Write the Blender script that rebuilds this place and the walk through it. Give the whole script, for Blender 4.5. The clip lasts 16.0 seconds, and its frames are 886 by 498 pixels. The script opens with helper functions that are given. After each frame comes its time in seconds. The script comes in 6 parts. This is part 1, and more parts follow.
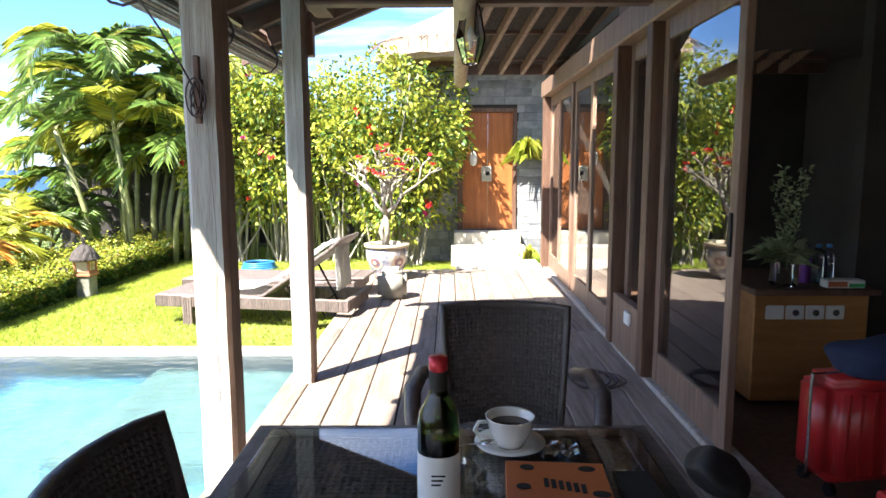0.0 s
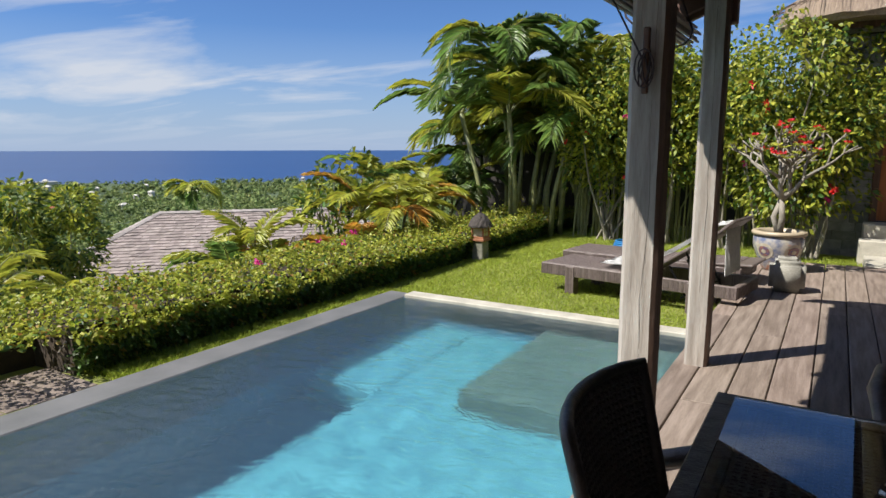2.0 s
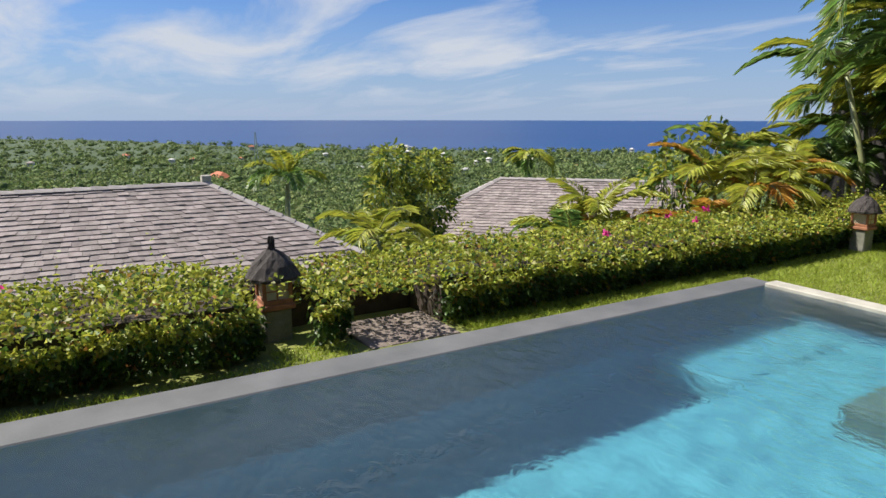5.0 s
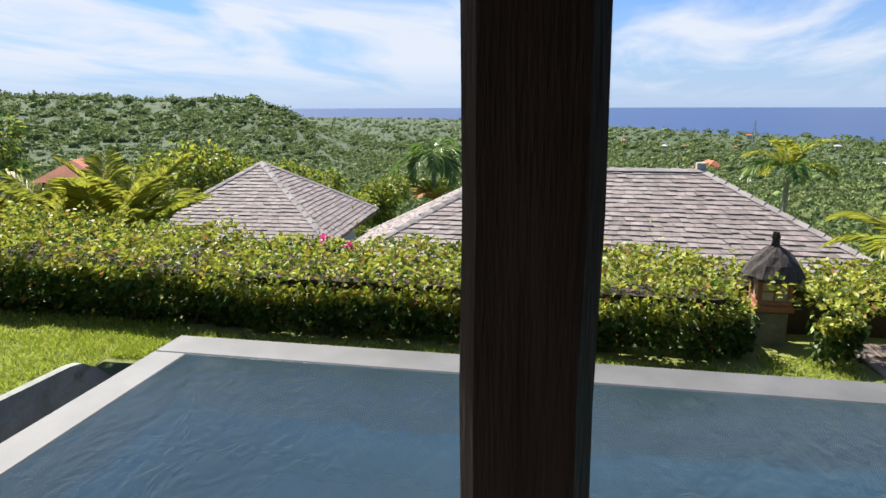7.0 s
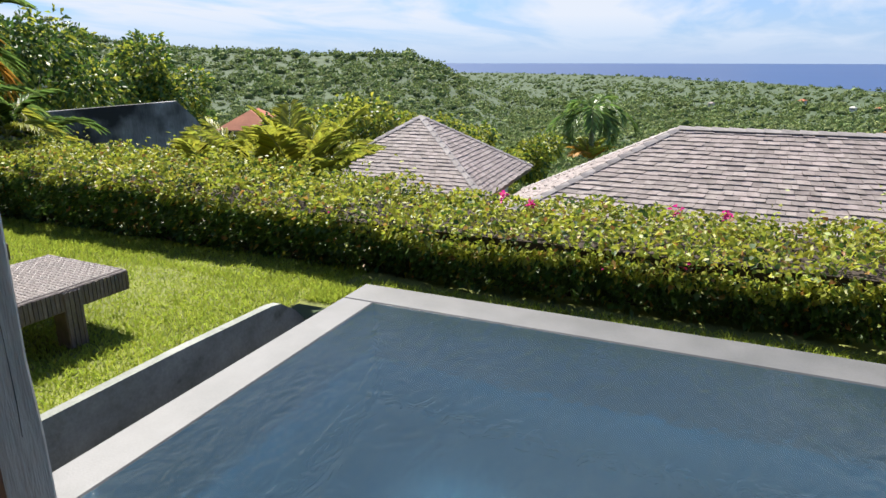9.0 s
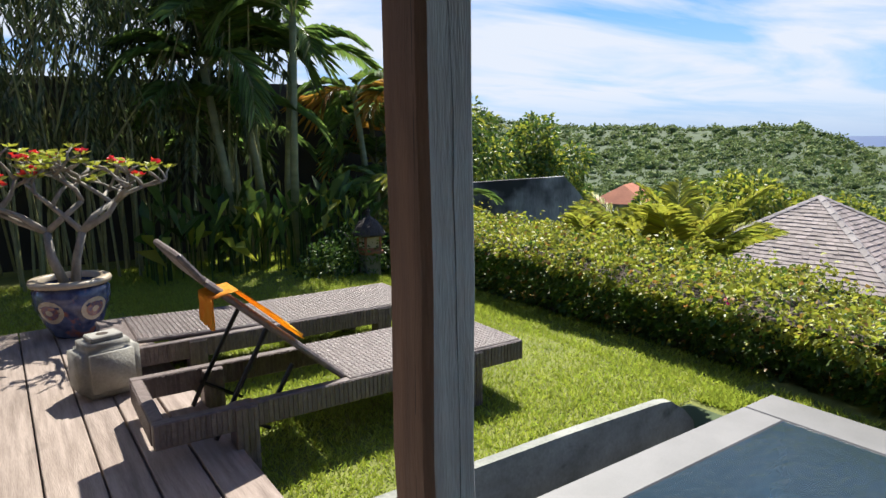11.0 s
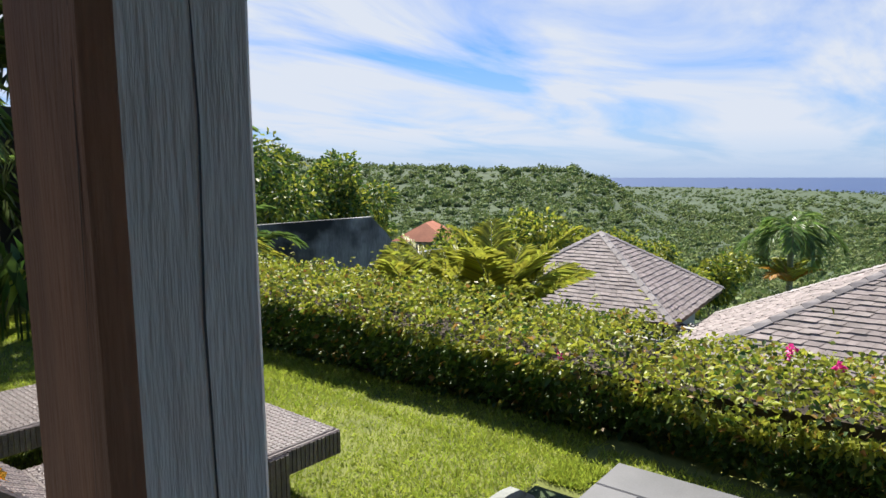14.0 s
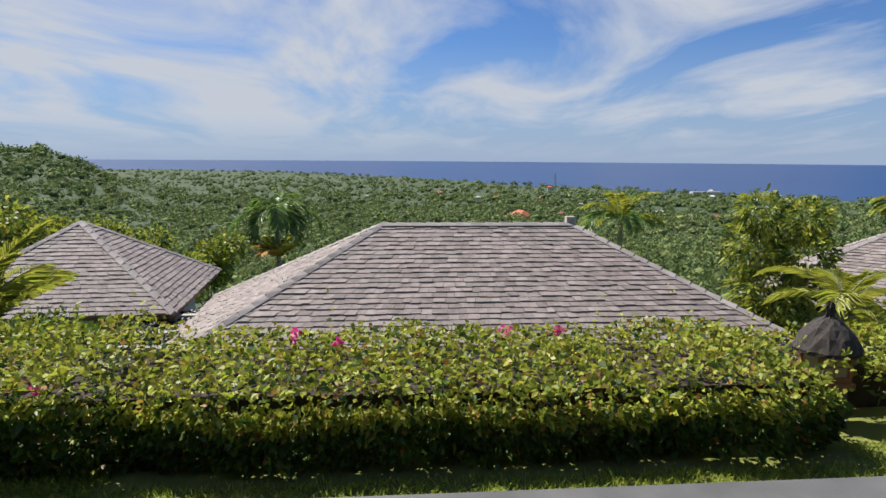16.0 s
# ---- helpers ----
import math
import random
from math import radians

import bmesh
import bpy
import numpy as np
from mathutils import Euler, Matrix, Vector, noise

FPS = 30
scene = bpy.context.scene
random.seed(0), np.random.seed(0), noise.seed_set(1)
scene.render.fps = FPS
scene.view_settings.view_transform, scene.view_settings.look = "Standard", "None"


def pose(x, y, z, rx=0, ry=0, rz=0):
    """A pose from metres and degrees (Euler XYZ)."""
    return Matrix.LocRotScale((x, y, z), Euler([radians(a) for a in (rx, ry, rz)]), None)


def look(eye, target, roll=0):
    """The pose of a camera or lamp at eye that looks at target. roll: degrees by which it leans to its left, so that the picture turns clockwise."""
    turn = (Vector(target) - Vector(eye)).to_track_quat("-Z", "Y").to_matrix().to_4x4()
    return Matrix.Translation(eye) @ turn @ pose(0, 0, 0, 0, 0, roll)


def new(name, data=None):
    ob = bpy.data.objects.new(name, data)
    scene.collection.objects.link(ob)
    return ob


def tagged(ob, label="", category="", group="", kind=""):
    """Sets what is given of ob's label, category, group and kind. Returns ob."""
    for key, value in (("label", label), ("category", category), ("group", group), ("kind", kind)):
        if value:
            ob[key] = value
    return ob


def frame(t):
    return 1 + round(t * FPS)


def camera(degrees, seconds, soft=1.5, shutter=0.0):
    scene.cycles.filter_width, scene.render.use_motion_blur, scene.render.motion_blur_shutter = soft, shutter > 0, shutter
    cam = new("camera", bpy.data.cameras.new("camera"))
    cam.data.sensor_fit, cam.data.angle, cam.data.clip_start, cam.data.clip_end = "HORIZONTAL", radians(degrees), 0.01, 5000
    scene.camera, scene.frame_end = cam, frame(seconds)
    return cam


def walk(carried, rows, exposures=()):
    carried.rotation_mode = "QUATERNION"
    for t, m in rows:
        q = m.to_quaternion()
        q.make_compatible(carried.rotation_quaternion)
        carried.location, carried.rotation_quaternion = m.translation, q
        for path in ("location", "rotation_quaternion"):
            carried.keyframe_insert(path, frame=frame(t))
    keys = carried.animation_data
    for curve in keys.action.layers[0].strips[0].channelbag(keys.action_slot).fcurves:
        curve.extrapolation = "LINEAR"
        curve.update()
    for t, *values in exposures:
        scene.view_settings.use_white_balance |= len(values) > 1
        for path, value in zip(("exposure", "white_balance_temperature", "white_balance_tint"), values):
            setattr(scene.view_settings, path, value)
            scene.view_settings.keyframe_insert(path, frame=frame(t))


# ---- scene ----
cam = camera(68.8, 16.0)
PATH = [
    (0, (-0.011, 0.049, 1.374), (-0.03, 2.031, 1.112), -0.2),
    (0.5, (-0.092, 0.008, 1.36), (-0.362, 1.972, 1.093), -0.7),
    (1, (-0.192, -0.008, 1.343), (-0.807, 1.875, 1.064), -1.4),
    (1.5, (-0.242, -0.031, 1.336), (-1.104, 1.752, 1.051), -0.7),
    (2, (-0.279, -0.073, 1.328), (-1.302, 1.617, 1.014), -0.0),
    (2.5, (-0.312, -0.092, 1.317), (-1.439, 1.522, 0.967), -0.2),
    (3, (-0.341, -0.095, 1.317), (-1.584, 1.428, 0.947), -0.5),
    (3.2, (-0.336, -0.131, 1.326), (-1.629, 1.348, 0.951), -0.7),
    (5.3, (-0.548, -0.157, 1.312), (-2.347, 0.613, 0.901), -0.4),
    (5.5, (-0.532, -0.164, 1.318), (-2.401, 0.414, 0.902), -0.8),
    (6, (-0.524, -0.21, 1.318), (-2.471, -0.052, 0.889), 0.1),
    (6.5, (-0.558, -0.239, 1.308), (-2.502, -0.399, 0.865), 0.7),
    (7, (-0.563, -0.274, 1.301), (-2.48, -0.639, 0.863), -0.2),
    (7.5, (-0.584, -0.305, 1.299), (-2.483, -0.78, 0.889), -1.2),
    (8, (-0.609, -0.379, 1.286), (-2.464, -0.968, 0.827), -1.0),
    (8.5, (-0.641, -0.472, 1.284), (-2.454, -1.137, 0.762), -0.6),
    (9, (-0.645, -0.575, 1.274), (-2.401, -1.35, 0.71), -0.0),
    (9.5, (-0.639, -0.662, 1.272), (-2.324, -1.586, 0.717), 0.3),
    (10, (-0.647, -0.744, 1.273), (-2.163, -1.955, 0.788), 0.6),
    (10.2, (-0.646, -0.77, 1.281), (-2.03, -2.136, 0.811), 0.5),
    (12.3, (-0.774, -1.064, 1.301), (-1.801, -2.759, 1.032), -1.4),
    (12.5, (-0.795, -1.103, 1.301), (-1.839, -2.787, 1.031), -1.4),
    (13, (-0.897, -1.262, 1.303), (-2.088, -2.846, 1.036), -0.3),
    (13.5, (-0.974, -1.346, 1.311), (-2.417, -2.714, 1.087), -0.4),
    (14, (-1.102, -1.418, 1.303), (-2.669, -2.639, 1.073), -0.2),
    (14.5, (-1.281, -1.482, 1.312), (-2.94, -2.58, 1.108), 0.2),
    (15, (-1.369, -1.504, 1.306), (-3.15, -2.386, 1.084), 0.7),
    (15.5, (-1.447, -1.546, 1.306), (-3.385, -1.97, 1.056), 0.5),
    (16, (-1.433, -1.537, 1.32), (-3.405, -1.361, 1.039), 0.4),
]
EXPOSURES = [(0.0, 2.55), (0.5, 2.2), (1.0, 1.45), (1.5, 0.9), (2.5, 0.5), (3.0, 0.5), (5.5, 0.6), (7.0, 0.92), (13.0, 0.95), (14.5, 0.7), (15.5, 0.5), (16.0, 0.4)]
walk(cam, [(t, look(eye, target, roll)) for t, eye, target, roll in PATH], exposures=EXPOSURES)

# ---- light ----
SUN_AZ, SUN_EL = 138.0, 52.0      # degrees: turn from +y towards -x, and height
world = bpy.data.worlds.new("sky")
scene.world = world
world.use_nodes = True
wn, wl = world.node_tree.nodes, world.node_tree.links
sky = wn.new("ShaderNodeTexSky")
sky.sky_type = "NISHITA"
sky.sun_disc = False
sky.sun_elevation = radians(SUN_EL)
sky.sun_rotation = radians(-SUN_AZ)
sky.ozone_density = 3.0
sky.dust_density = 0.0
sky.air_density = 1.0
coord = wn.new("ShaderNodeTexCoord")
sep = wn.new("ShaderNodeSeparateXYZ")
wl.new(coord.outputs["Generated"], sep.inputs[0])
up = wn.new("ShaderNodeMath"); up.operation = "ADD"; up.inputs[1].default_value = 0.10
wl.new(sep.outputs[2], up.inputs[0])
upc = wn.new("ShaderNodeMath"); upc.operation = "MAXIMUM"; upc.inputs[1].default_value = 0.06
wl.new(up.outputs[0], upc.inputs[0])
comb = wn.new("ShaderNodeCombineXYZ")
for i in (0, 1):
    dv = wn.new("ShaderNodeMath"); dv.operation = "DIVIDE"
    wl.new(sep.outputs[i], dv.inputs[0]); wl.new(upc.outputs[0], dv.inputs[1]); wl.new(dv.outputs[0], comb.inputs[i])
cmap = wn.new("ShaderNodeMapping")
cmap.inputs["Rotation"].default_value = (0, 0, radians(35))
cmap.inputs["Scale"].default_value = (0.30, 0.62, 1)
cmap.inputs["Location"].default_value = (3.1, 1.4, 0)
wl.new(comb.outputs[0], cmap.inputs[0])
cn = wn.new("ShaderNodeTexNoise")
cn.inputs["Scale"].default_value = 1.5; cn.inputs["Detail"].default_value = 9; cn.inputs["Roughness"].default_value = 0.55
cn.inputs["Distortion"].default_value = 0.5
wl.new(cmap.outputs[0], cn.inputs["Vector"])
# more cloud towards the sun's side of the sky
dot = wn.new("ShaderNodeVectorMath"); dot.operation = "DOT_PRODUCT"
dot.inputs[1].default_value = (-0.62, -0.78, 0.0)
wl.new(coord.outputs["Generated"], dot.inputs[0])
bias = wn.new("ShaderNodeMath"); bias.operation = "MULTIPLY_ADD"; bias.inputs[1].default_value = 0.10
wl.new(dot.outputs["Value"], bias.inputs[0]); wl.new(cn.outputs[0], bias.inputs[2])
cr = wn.new("ShaderNodeValToRGB")
cr.color_ramp.elements[0].position = 0.47; cr.color_ramp.elements[0].color = (0, 0, 0, 1)
cr.color_ramp.elements[1].position = 0.66; cr.color_ramp.elements[1].color = (1, 1, 1, 1)
wl.new(bias.outputs[0], cr.inputs[0])
low = wn.new("ShaderNodeMapRange")
low.inputs[1].default_value = -0.005; low.inputs[2].default_value = 0.06
wl.new(sep.outputs[2], low.inputs[0])
cover = wn.new("ShaderNodeMath"); cover.operation = "MULTIPLY"
wl.new(cr.outputs[0], cover.inputs[0]); wl.new(low.outputs[0], cover.inputs[1])
cmix = wn.new("ShaderNodeMixRGB")
cmix.inputs[2].default_value = (7.2, 7.8, 8.9, 1)
tint = wn.new("ShaderNodeMixRGB"); tint.blend_type = "MULTIPLY"; tint.inputs[0].default_value = 1.0
tint.inputs[2].default_value = (0.62, 0.86, 1.28, 1)
wl.new(sky.outputs[0], tint.inputs[1])
# pale sea haze along the horizon
hz_ = wn.new("ShaderNodeMapRange"); hz_.inputs[1].default_value = 0.0; hz_.inputs[2].default_value = 0.17; hz_.inputs[3].default_value = 0.85; hz_.inputs[4].default_value = 0.0
wl.new(sep.outputs[2], hz_.inputs[0])
haze = wn.new("ShaderNodeMixRGB"); haze.inputs[2].default_value = (4.4, 5.6, 8.0, 1)
wl.new(hz_.outputs[0], haze.inputs[0]); wl.new(tint.outputs[0], haze.inputs[1])
wl.new(cover.outputs[0], cmix.inputs[0]); wl.new(haze.outputs[0], cmix.inputs[1])
wl.new(cmix.outputs[0], wn["Background"].inputs[0])
wn["Background"].inputs[1].default_value = 0.058

sun = new("sun", bpy.data.lights.new("sun", "SUN"))
sun.data.energy, sun.data.angle, sun.data.color = 5.0, radians(0.6), (1.0, 0.95, 0.86)
sa, se = radians(SUN_AZ), radians(SUN_EL)
sun.matrix_world = look((-20 * math.sin(sa), 20 * math.cos(sa), 20 * math.tan(se)), (0, 0, 0))


# ---- materials ----
def material(name, base, base2=None, rough=0.6, metal=0.0, scale=8.0, stretch=(1, 1, 1), bump=0.15, fine=60.0, island=0.0, obj_random=0.0,
             translucent=0.0, stain=None, spec=0.5, coat=0.0):
    """Two-scale varied surface: broad patches between base and base2, fine grain in the relief."""
    m = bpy.data.materials.new(name)
    m.use_nodes = True
    n, l = m.node_tree.nodes, m.node_tree.links
    b = n["Principled BSDF"]
    b.inputs["Roughness"].default_value = rough
    b.inputs["Metallic"].default_value = metal
    b.inputs["Specular IOR Level"].default_value = spec
    b.inputs["Coat Weight"].default_value = coat
    base2 = base2 or tuple(c * 0.72 for c in base)
    tc = n.new("ShaderNodeTexCoord")
    mp = n.new("ShaderNodeMapping")
    mp.inputs["Scale"].default_value = stretch
    l.new(tc.outputs["Object"], mp.inputs[0])
    vec = mp.outputs[0]
    if obj_random or island:
        src = n.new("ShaderNodeObjectInfo").outputs["Random"] if obj_random else n.new("ShaderNodeNewGeometry").outputs["Random Per Island"]
        off = n.new("ShaderNodeVectorMath"); off.operation = "ADD"
        cx = n.new("ShaderNodeMath"); cx.operation = "MULTIPLY"; cx.inputs[1].default_value = 37.0
        l.new(src, cx.inputs[0]); l.new(vec, off.inputs[0]); l.new(cx.outputs[0], off.inputs[1])
        vec = off.outputs[0]
    n1 = n.new("ShaderNodeTexNoise"); n1.inputs["Scale"].default_value = scale; n1.inputs["Detail"].default_value = 5
    l.new(vec, n1.inputs["Vector"])
    n2 = n.new("ShaderNodeTexNoise"); n2.inputs["Scale"].default_value = fine; n2.inputs["Detail"].default_value = 4
    l.new(vec, n2.inputs["Vector"])
    ramp = n.new("ShaderNodeValToRGB")
    ramp.color_ramp.elements[0].position = 0.32; ramp.color_ramp.elements[0].color = (*base2, 1)
    ramp.color_ramp.elements[1].position = 0.68; ramp.color_ramp.elements[1].color = (*base, 1)
    mixn = n.new("ShaderNodeMath"); mixn.operation = "MULTIPLY_ADD"; mixn.inputs[1].default_value = 0.35
    l.new(n2.outputs[0], mixn.inputs[0])
    sub = n.new("ShaderNodeMath"); sub.operation = "MULTIPLY_ADD"; sub.inputs[1].default_value = 0.9; sub.inputs[2].default_value = -0.125
    l.new(n1.outputs[0], sub.inputs[0]); l.new(sub.outputs[0], mixn.inputs[2])
    l.new(mixn.outputs[0], ramp.inputs[0])
    colour = ramp.outputs[0]
    if obj_random or island:
        hs = n.new("ShaderNodeHueSaturation")
        k = obj_random or island
        mr = n.new("ShaderNodeMapRange"); mr.inputs[3].default_value = 1 - k; mr.inputs[4].default_value = 1 + k
        l.new(src, mr.inputs[0]); l.new(mr.outputs[0], hs.inputs["Value"]); l.new(colour, hs.inputs["Color"])
        mh = n.new("ShaderNodeMapRange"); mh.inputs[3].default_value = 0.5 - k * 0.05; mh.inputs[4].default_value = 0.5 + k * 0.035
        fr = n.new("ShaderNodeMath"); fr.operation = "MULTIPLY"; fr.inputs[1].default_value = 7.31
        fc = n.new("ShaderNodeMath"); fc.operation = "FRACT"
        l.new(src, fr.inputs[0]); l.new(fr.outputs[0], fc.inputs[0]); l.new(fc.outputs[0], mh.inputs[0]); l.new(mh.outputs[0], hs.inputs["Hue"])
        colour = hs.outputs[0]
    if stain:
        n3 = n.new("ShaderNodeTexNoise"); n3.inputs["Scale"].default_value = stain[1]; n3.inputs["Detail"].default_value = 6
        l.new(tc.outputs["Object"], n3.inputs["Vector"])
        rs = n.new("ShaderNodeMapRange"); rs.inputs[1].default_value = stain[2]; rs.inputs[2].default_value = stain[2] + 0.12
        l.new(n3.outputs[0], rs.inputs[0])
        ms = n.new("ShaderNodeMixRGB"); ms.inputs[2].default_value = (*stain[0], 1)
        l.new(rs.outputs[0], ms.inputs[0]); l.new(colour, ms.inputs[1])
        colour = ms.outputs[0]
    l.new(colour, b.inputs["Base Color"])
    if bump:
        bp = n.new("ShaderNodeBump"); bp.inputs["Strength"].default_value = bump; bp.inputs["Distance"].default_value = 0.02
        l.new(mixn.outputs[0], bp.inputs["Height"]); l.new(bp.outputs[0], b.inputs["Normal"])
    if translucent:
        tr = n.new("ShaderNodeBsdfTranslucent"); mx = n.new("ShaderNodeMixShader"); mx.inputs[0].default_value = translucent
        l.new(colour, tr.inputs[0]); l.new(b.outputs[0], mx.inputs[1]); l.new(tr.outputs[0], mx.inputs[2])
        l.new(mx.outputs[0], n["Material Output"].inputs[0])
    return m


def glass(name, tint=(1, 1, 1), ior=1.45, rough=0.0, ripple=0.0):
    m = bpy.data.materials.new(name)
    m.use_nodes = True
    n, l = m.node_tree.nodes, m.node_tree.links
    b = n["Principled BSDF"]
    b.inputs["Base Color"].default_value = (*tint, 1)
    b.inputs["Transmission Weight"].default_value = 1.0
    b.inputs["IOR"].default_value = ior
    b.inputs["Roughness"].default_value = rough
    if ripple:
        tc = n.new("ShaderNodeTexCoord")
        mp = n.new("ShaderNodeMapping"); mp.inputs["Scale"].default_value = (1.0, 1.7, 1)
        l.new(tc.outputs["Object"], mp.inputs[0])
        a = n.new("ShaderNodeTexNoise"); a.inputs["Scale"].default_value = 6.5; a.inputs["Detail"].default_value = 5; a.inputs["Distortion"].default_value = 1.2
        l.new(mp.outputs[0], a.inputs["Vector"])
        bp = n.new("ShaderNodeBump"); bp.inputs["Strength"].default_value = ripple; bp.inputs["Distance"].default_value = 0.05
        l.new(a.outputs[0], bp.inputs["Height"]); l.new(bp.outputs[0], b.inputs["Normal"])
    return m


M = {}
M["deck"] = material("weathered_deck_wood", (0.31, 0.25, 0.21), (0.165, 0.125, 0.10), 0.7, scale=5, stretch=(6, 0.5, 1), bump=0.35, fine=50, obj_random=0.16, stain=((0.13, 0.10, 0.08), 2.6, 0.66))
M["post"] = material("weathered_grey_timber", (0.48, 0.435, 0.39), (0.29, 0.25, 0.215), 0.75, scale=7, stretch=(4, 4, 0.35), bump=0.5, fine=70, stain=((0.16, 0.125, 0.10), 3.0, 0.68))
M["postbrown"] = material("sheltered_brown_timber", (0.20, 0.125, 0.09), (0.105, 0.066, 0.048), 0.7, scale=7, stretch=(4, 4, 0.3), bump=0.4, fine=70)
# timber with the shade on the middle post's deck side put into its colour
M["postshade"] = material("shade_dark_timber", (0.055, 0.04, 0.034), (0.025, 0.019, 0.017), 0.7, scale=7, stretch=(4, 4, 0.3), bump=0.4, fine=70)
M["brownwood"] = material("dark_stained_timber", (0.16, 0.085, 0.055), (0.085, 0.045, 0.03), 0.55, scale=6, stretch=(5, 5, 0.5), bump=0.25)
M["frame"] = material("sliding_door_timber", (0.25, 0.16, 0.115), (0.14, 0.085, 0.06), 0.5, scale=6, stretch=(5, 5, 0.5), bump=0.2)
M["rafter"] = material("roof_timber", (0.13, 0.07, 0.05), (0.07, 0.04, 0.03), 0.6, scale=6, stretch=(1, 1, 1), bump=0.2)
M["log"] = material("pale_coconut_log", (0.50, 0.40, 0.27), (0.33, 0.25, 0.16), 0.7, scale=9, stretch=(3, 0.6, 3), bump=0.3)
M["door"] = material("orange_teak_door", (0.44, 0.15, 0.045), (0.27, 0.085, 0.025), 0.42, scale=5, stretch=(5, 5, 0.5), bump=0.15)
M["stone"] = material("grey_andesite_tile", (0.30, 0.31, 0.32), (0.17, 0.18, 0.19), 0.8, scale=9, bump=0.3, fine=90, obj_random=0.28)
M["limestone"] = material("pale_step_stone", (0.50, 0.47, 0.40), (0.34, 0.32, 0.27), 0.8, scale=6, bump=0.25)
M["rim"] = material("grey_pool_stone", (0.165, 0.165, 0.168), (0.11, 0.113, 0.115), 0.55, scale=3.5, bump=0.12, fine=120)
M["kerb"] = material("mossy_concrete", (0.36, 0.37, 0.33), (0.20, 0.21, 0.18), 0.85, scale=5, bump=0.4, stain=((0.05, 0.06, 0.04), 4, 0.60))
# one pool stone in two colours: its sunlit patch and its shaded rest
M["pool"] = material("sunlit_pool_stone", (0.10, 0.31, 0.34), (0.03, 0.16, 0.20), 0.7, scale=6, bump=0.1, fine=22)
M["pool_shaded"] = material("shaded_pool_stone", (0.07, 0.18, 0.26), (0.035, 0.11, 0.18), 0.7, scale=2, bump=0.1, fine=30)
M["shelf"] = material("mossy_pool_step", (0.10, 0.14, 0.11), (0.045, 0.075, 0.06), 0.8, scale=9, bump=0.2, fine=40)
M["water"] = glass("pool_water", (0.30, 0.52, 0.66), 1.33, 0.0, 0.22)
M["water"].node_tree.nodes["Principled BSDF"].inputs["Transmission Weight"].default_value = 0.92
M["glass"] = glass("window_glass", (0.92, 0.95, 0.94), 1.5)
M["wicker"] = material("dark_woven_wicker", (0.10, 0.078, 0.07), (0.05, 0.04, 0.036), 0.36, scale=30, bump=0.3, fine=200, island=0.25)
M["wickerl"] = material("brown_woven_wicker", (0.165, 0.13, 0.12), (0.095, 0.072, 0.066), 0.42, scale=30, bump=0.3, fine=200, island=0.25)
M["black"] = material("black_metal", (0.02, 0.02, 0.022), None, 0.4, metal=0.6, bump=0.05)
M["towel"] = material("white_terry_towel", (0.82, 0.82, 0.80), (0.70, 0.70, 0.69), 0.95, scale=20, bump=0.5, fine=260)
M["yellow"] = material("orange_yellow_cloth", (0.85, 0.55, 0.05), (0.85, 0.30, 0.03), 0.9, scale=6, bump=0.4, fine=240)
M["soil"] = material("soil_and_hedge_shade", (0.07, 0.05, 0.035), (0.035, 0.026, 0.02), 0.95, scale=8, bump=0.6)
M["ground"] = material("hill_ground", (0.075, 0.11, 0.045), (0.04, 0.065, 0.025), 0.95, scale=0.05, bump=0.2, fine=1.2)
M["lawn"] = material("lawn_soil", (0.22, 0.24, 0.05), (0.13, 0.15, 0.035), 0.95, scale=3, bump=0.6, fine=60)
M["grass"] = material("grass_blade", (0.44, 0.50, 0.075), (0.29, 0.39, 0.05), 0.6, scale=1.5, bump=0, fine=9, island=0.3, translucent=0.45)
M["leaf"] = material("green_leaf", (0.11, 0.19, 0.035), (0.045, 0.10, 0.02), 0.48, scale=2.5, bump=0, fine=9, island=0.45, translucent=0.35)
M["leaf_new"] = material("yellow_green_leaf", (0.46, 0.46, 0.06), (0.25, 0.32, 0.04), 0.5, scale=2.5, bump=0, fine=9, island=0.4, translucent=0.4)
M["leaf_dry"] = material("rusty_leaf", (0.42, 0.19, 0.06), (0.36, 0.30, 0.06), 0.5, scale=2.5, bump=0, fine=9, island=0.35, translucent=0.35)
M["palm"] = material("palm_leaflet", (0.21, 0.32, 0.075), (0.11, 0.20, 0.045), 0.35, scale=1.5, bump=0, fine=9, island=0.4, translucent=0.45)
M["palm_y"] = material("yellow_palm_leaflet", (0.46, 0.45, 0.06), (0.30, 0.36, 0.05), 0.4, scale=1.5, bump=0, fine=9, island=0.35, translucent=0.4)
M["palm_o"] = material("orange_palm_leaflet", (0.60, 0.36, 0.05), (0.50, 0.26, 0.05), 0.45, scale=1.5, bump=0, fine=9, island=0.3, translucent=0.4)
M["bamboo_leaf"] = material("dark_bamboo_leaf", (0.12, 0.16, 0.06), (0.06, 0.085, 0.03), 0.45, scale=1.5, bump=0, fine=9, island=0.5, translucent=0.3)
M["cane"] = material("bamboo_cane", (0.30, 0.30, 0.14), (0.17, 0.19, 0.08), 0.45, scale=4, stretch=(1, 1, 3), bump=0.1, island=0.25)
M["bark"] = material("grey_bark", (0.34, 0.31, 0.26), (0.19, 0.17, 0.14), 0.85, scale=14, stretch=(1, 1, 0.5), bump=0.5)
M["twig"] = material("brown_twig", (0.17, 0.12, 0.08), (0.09, 0.065, 0.045), 0.85, scale=20, bump=0.2)
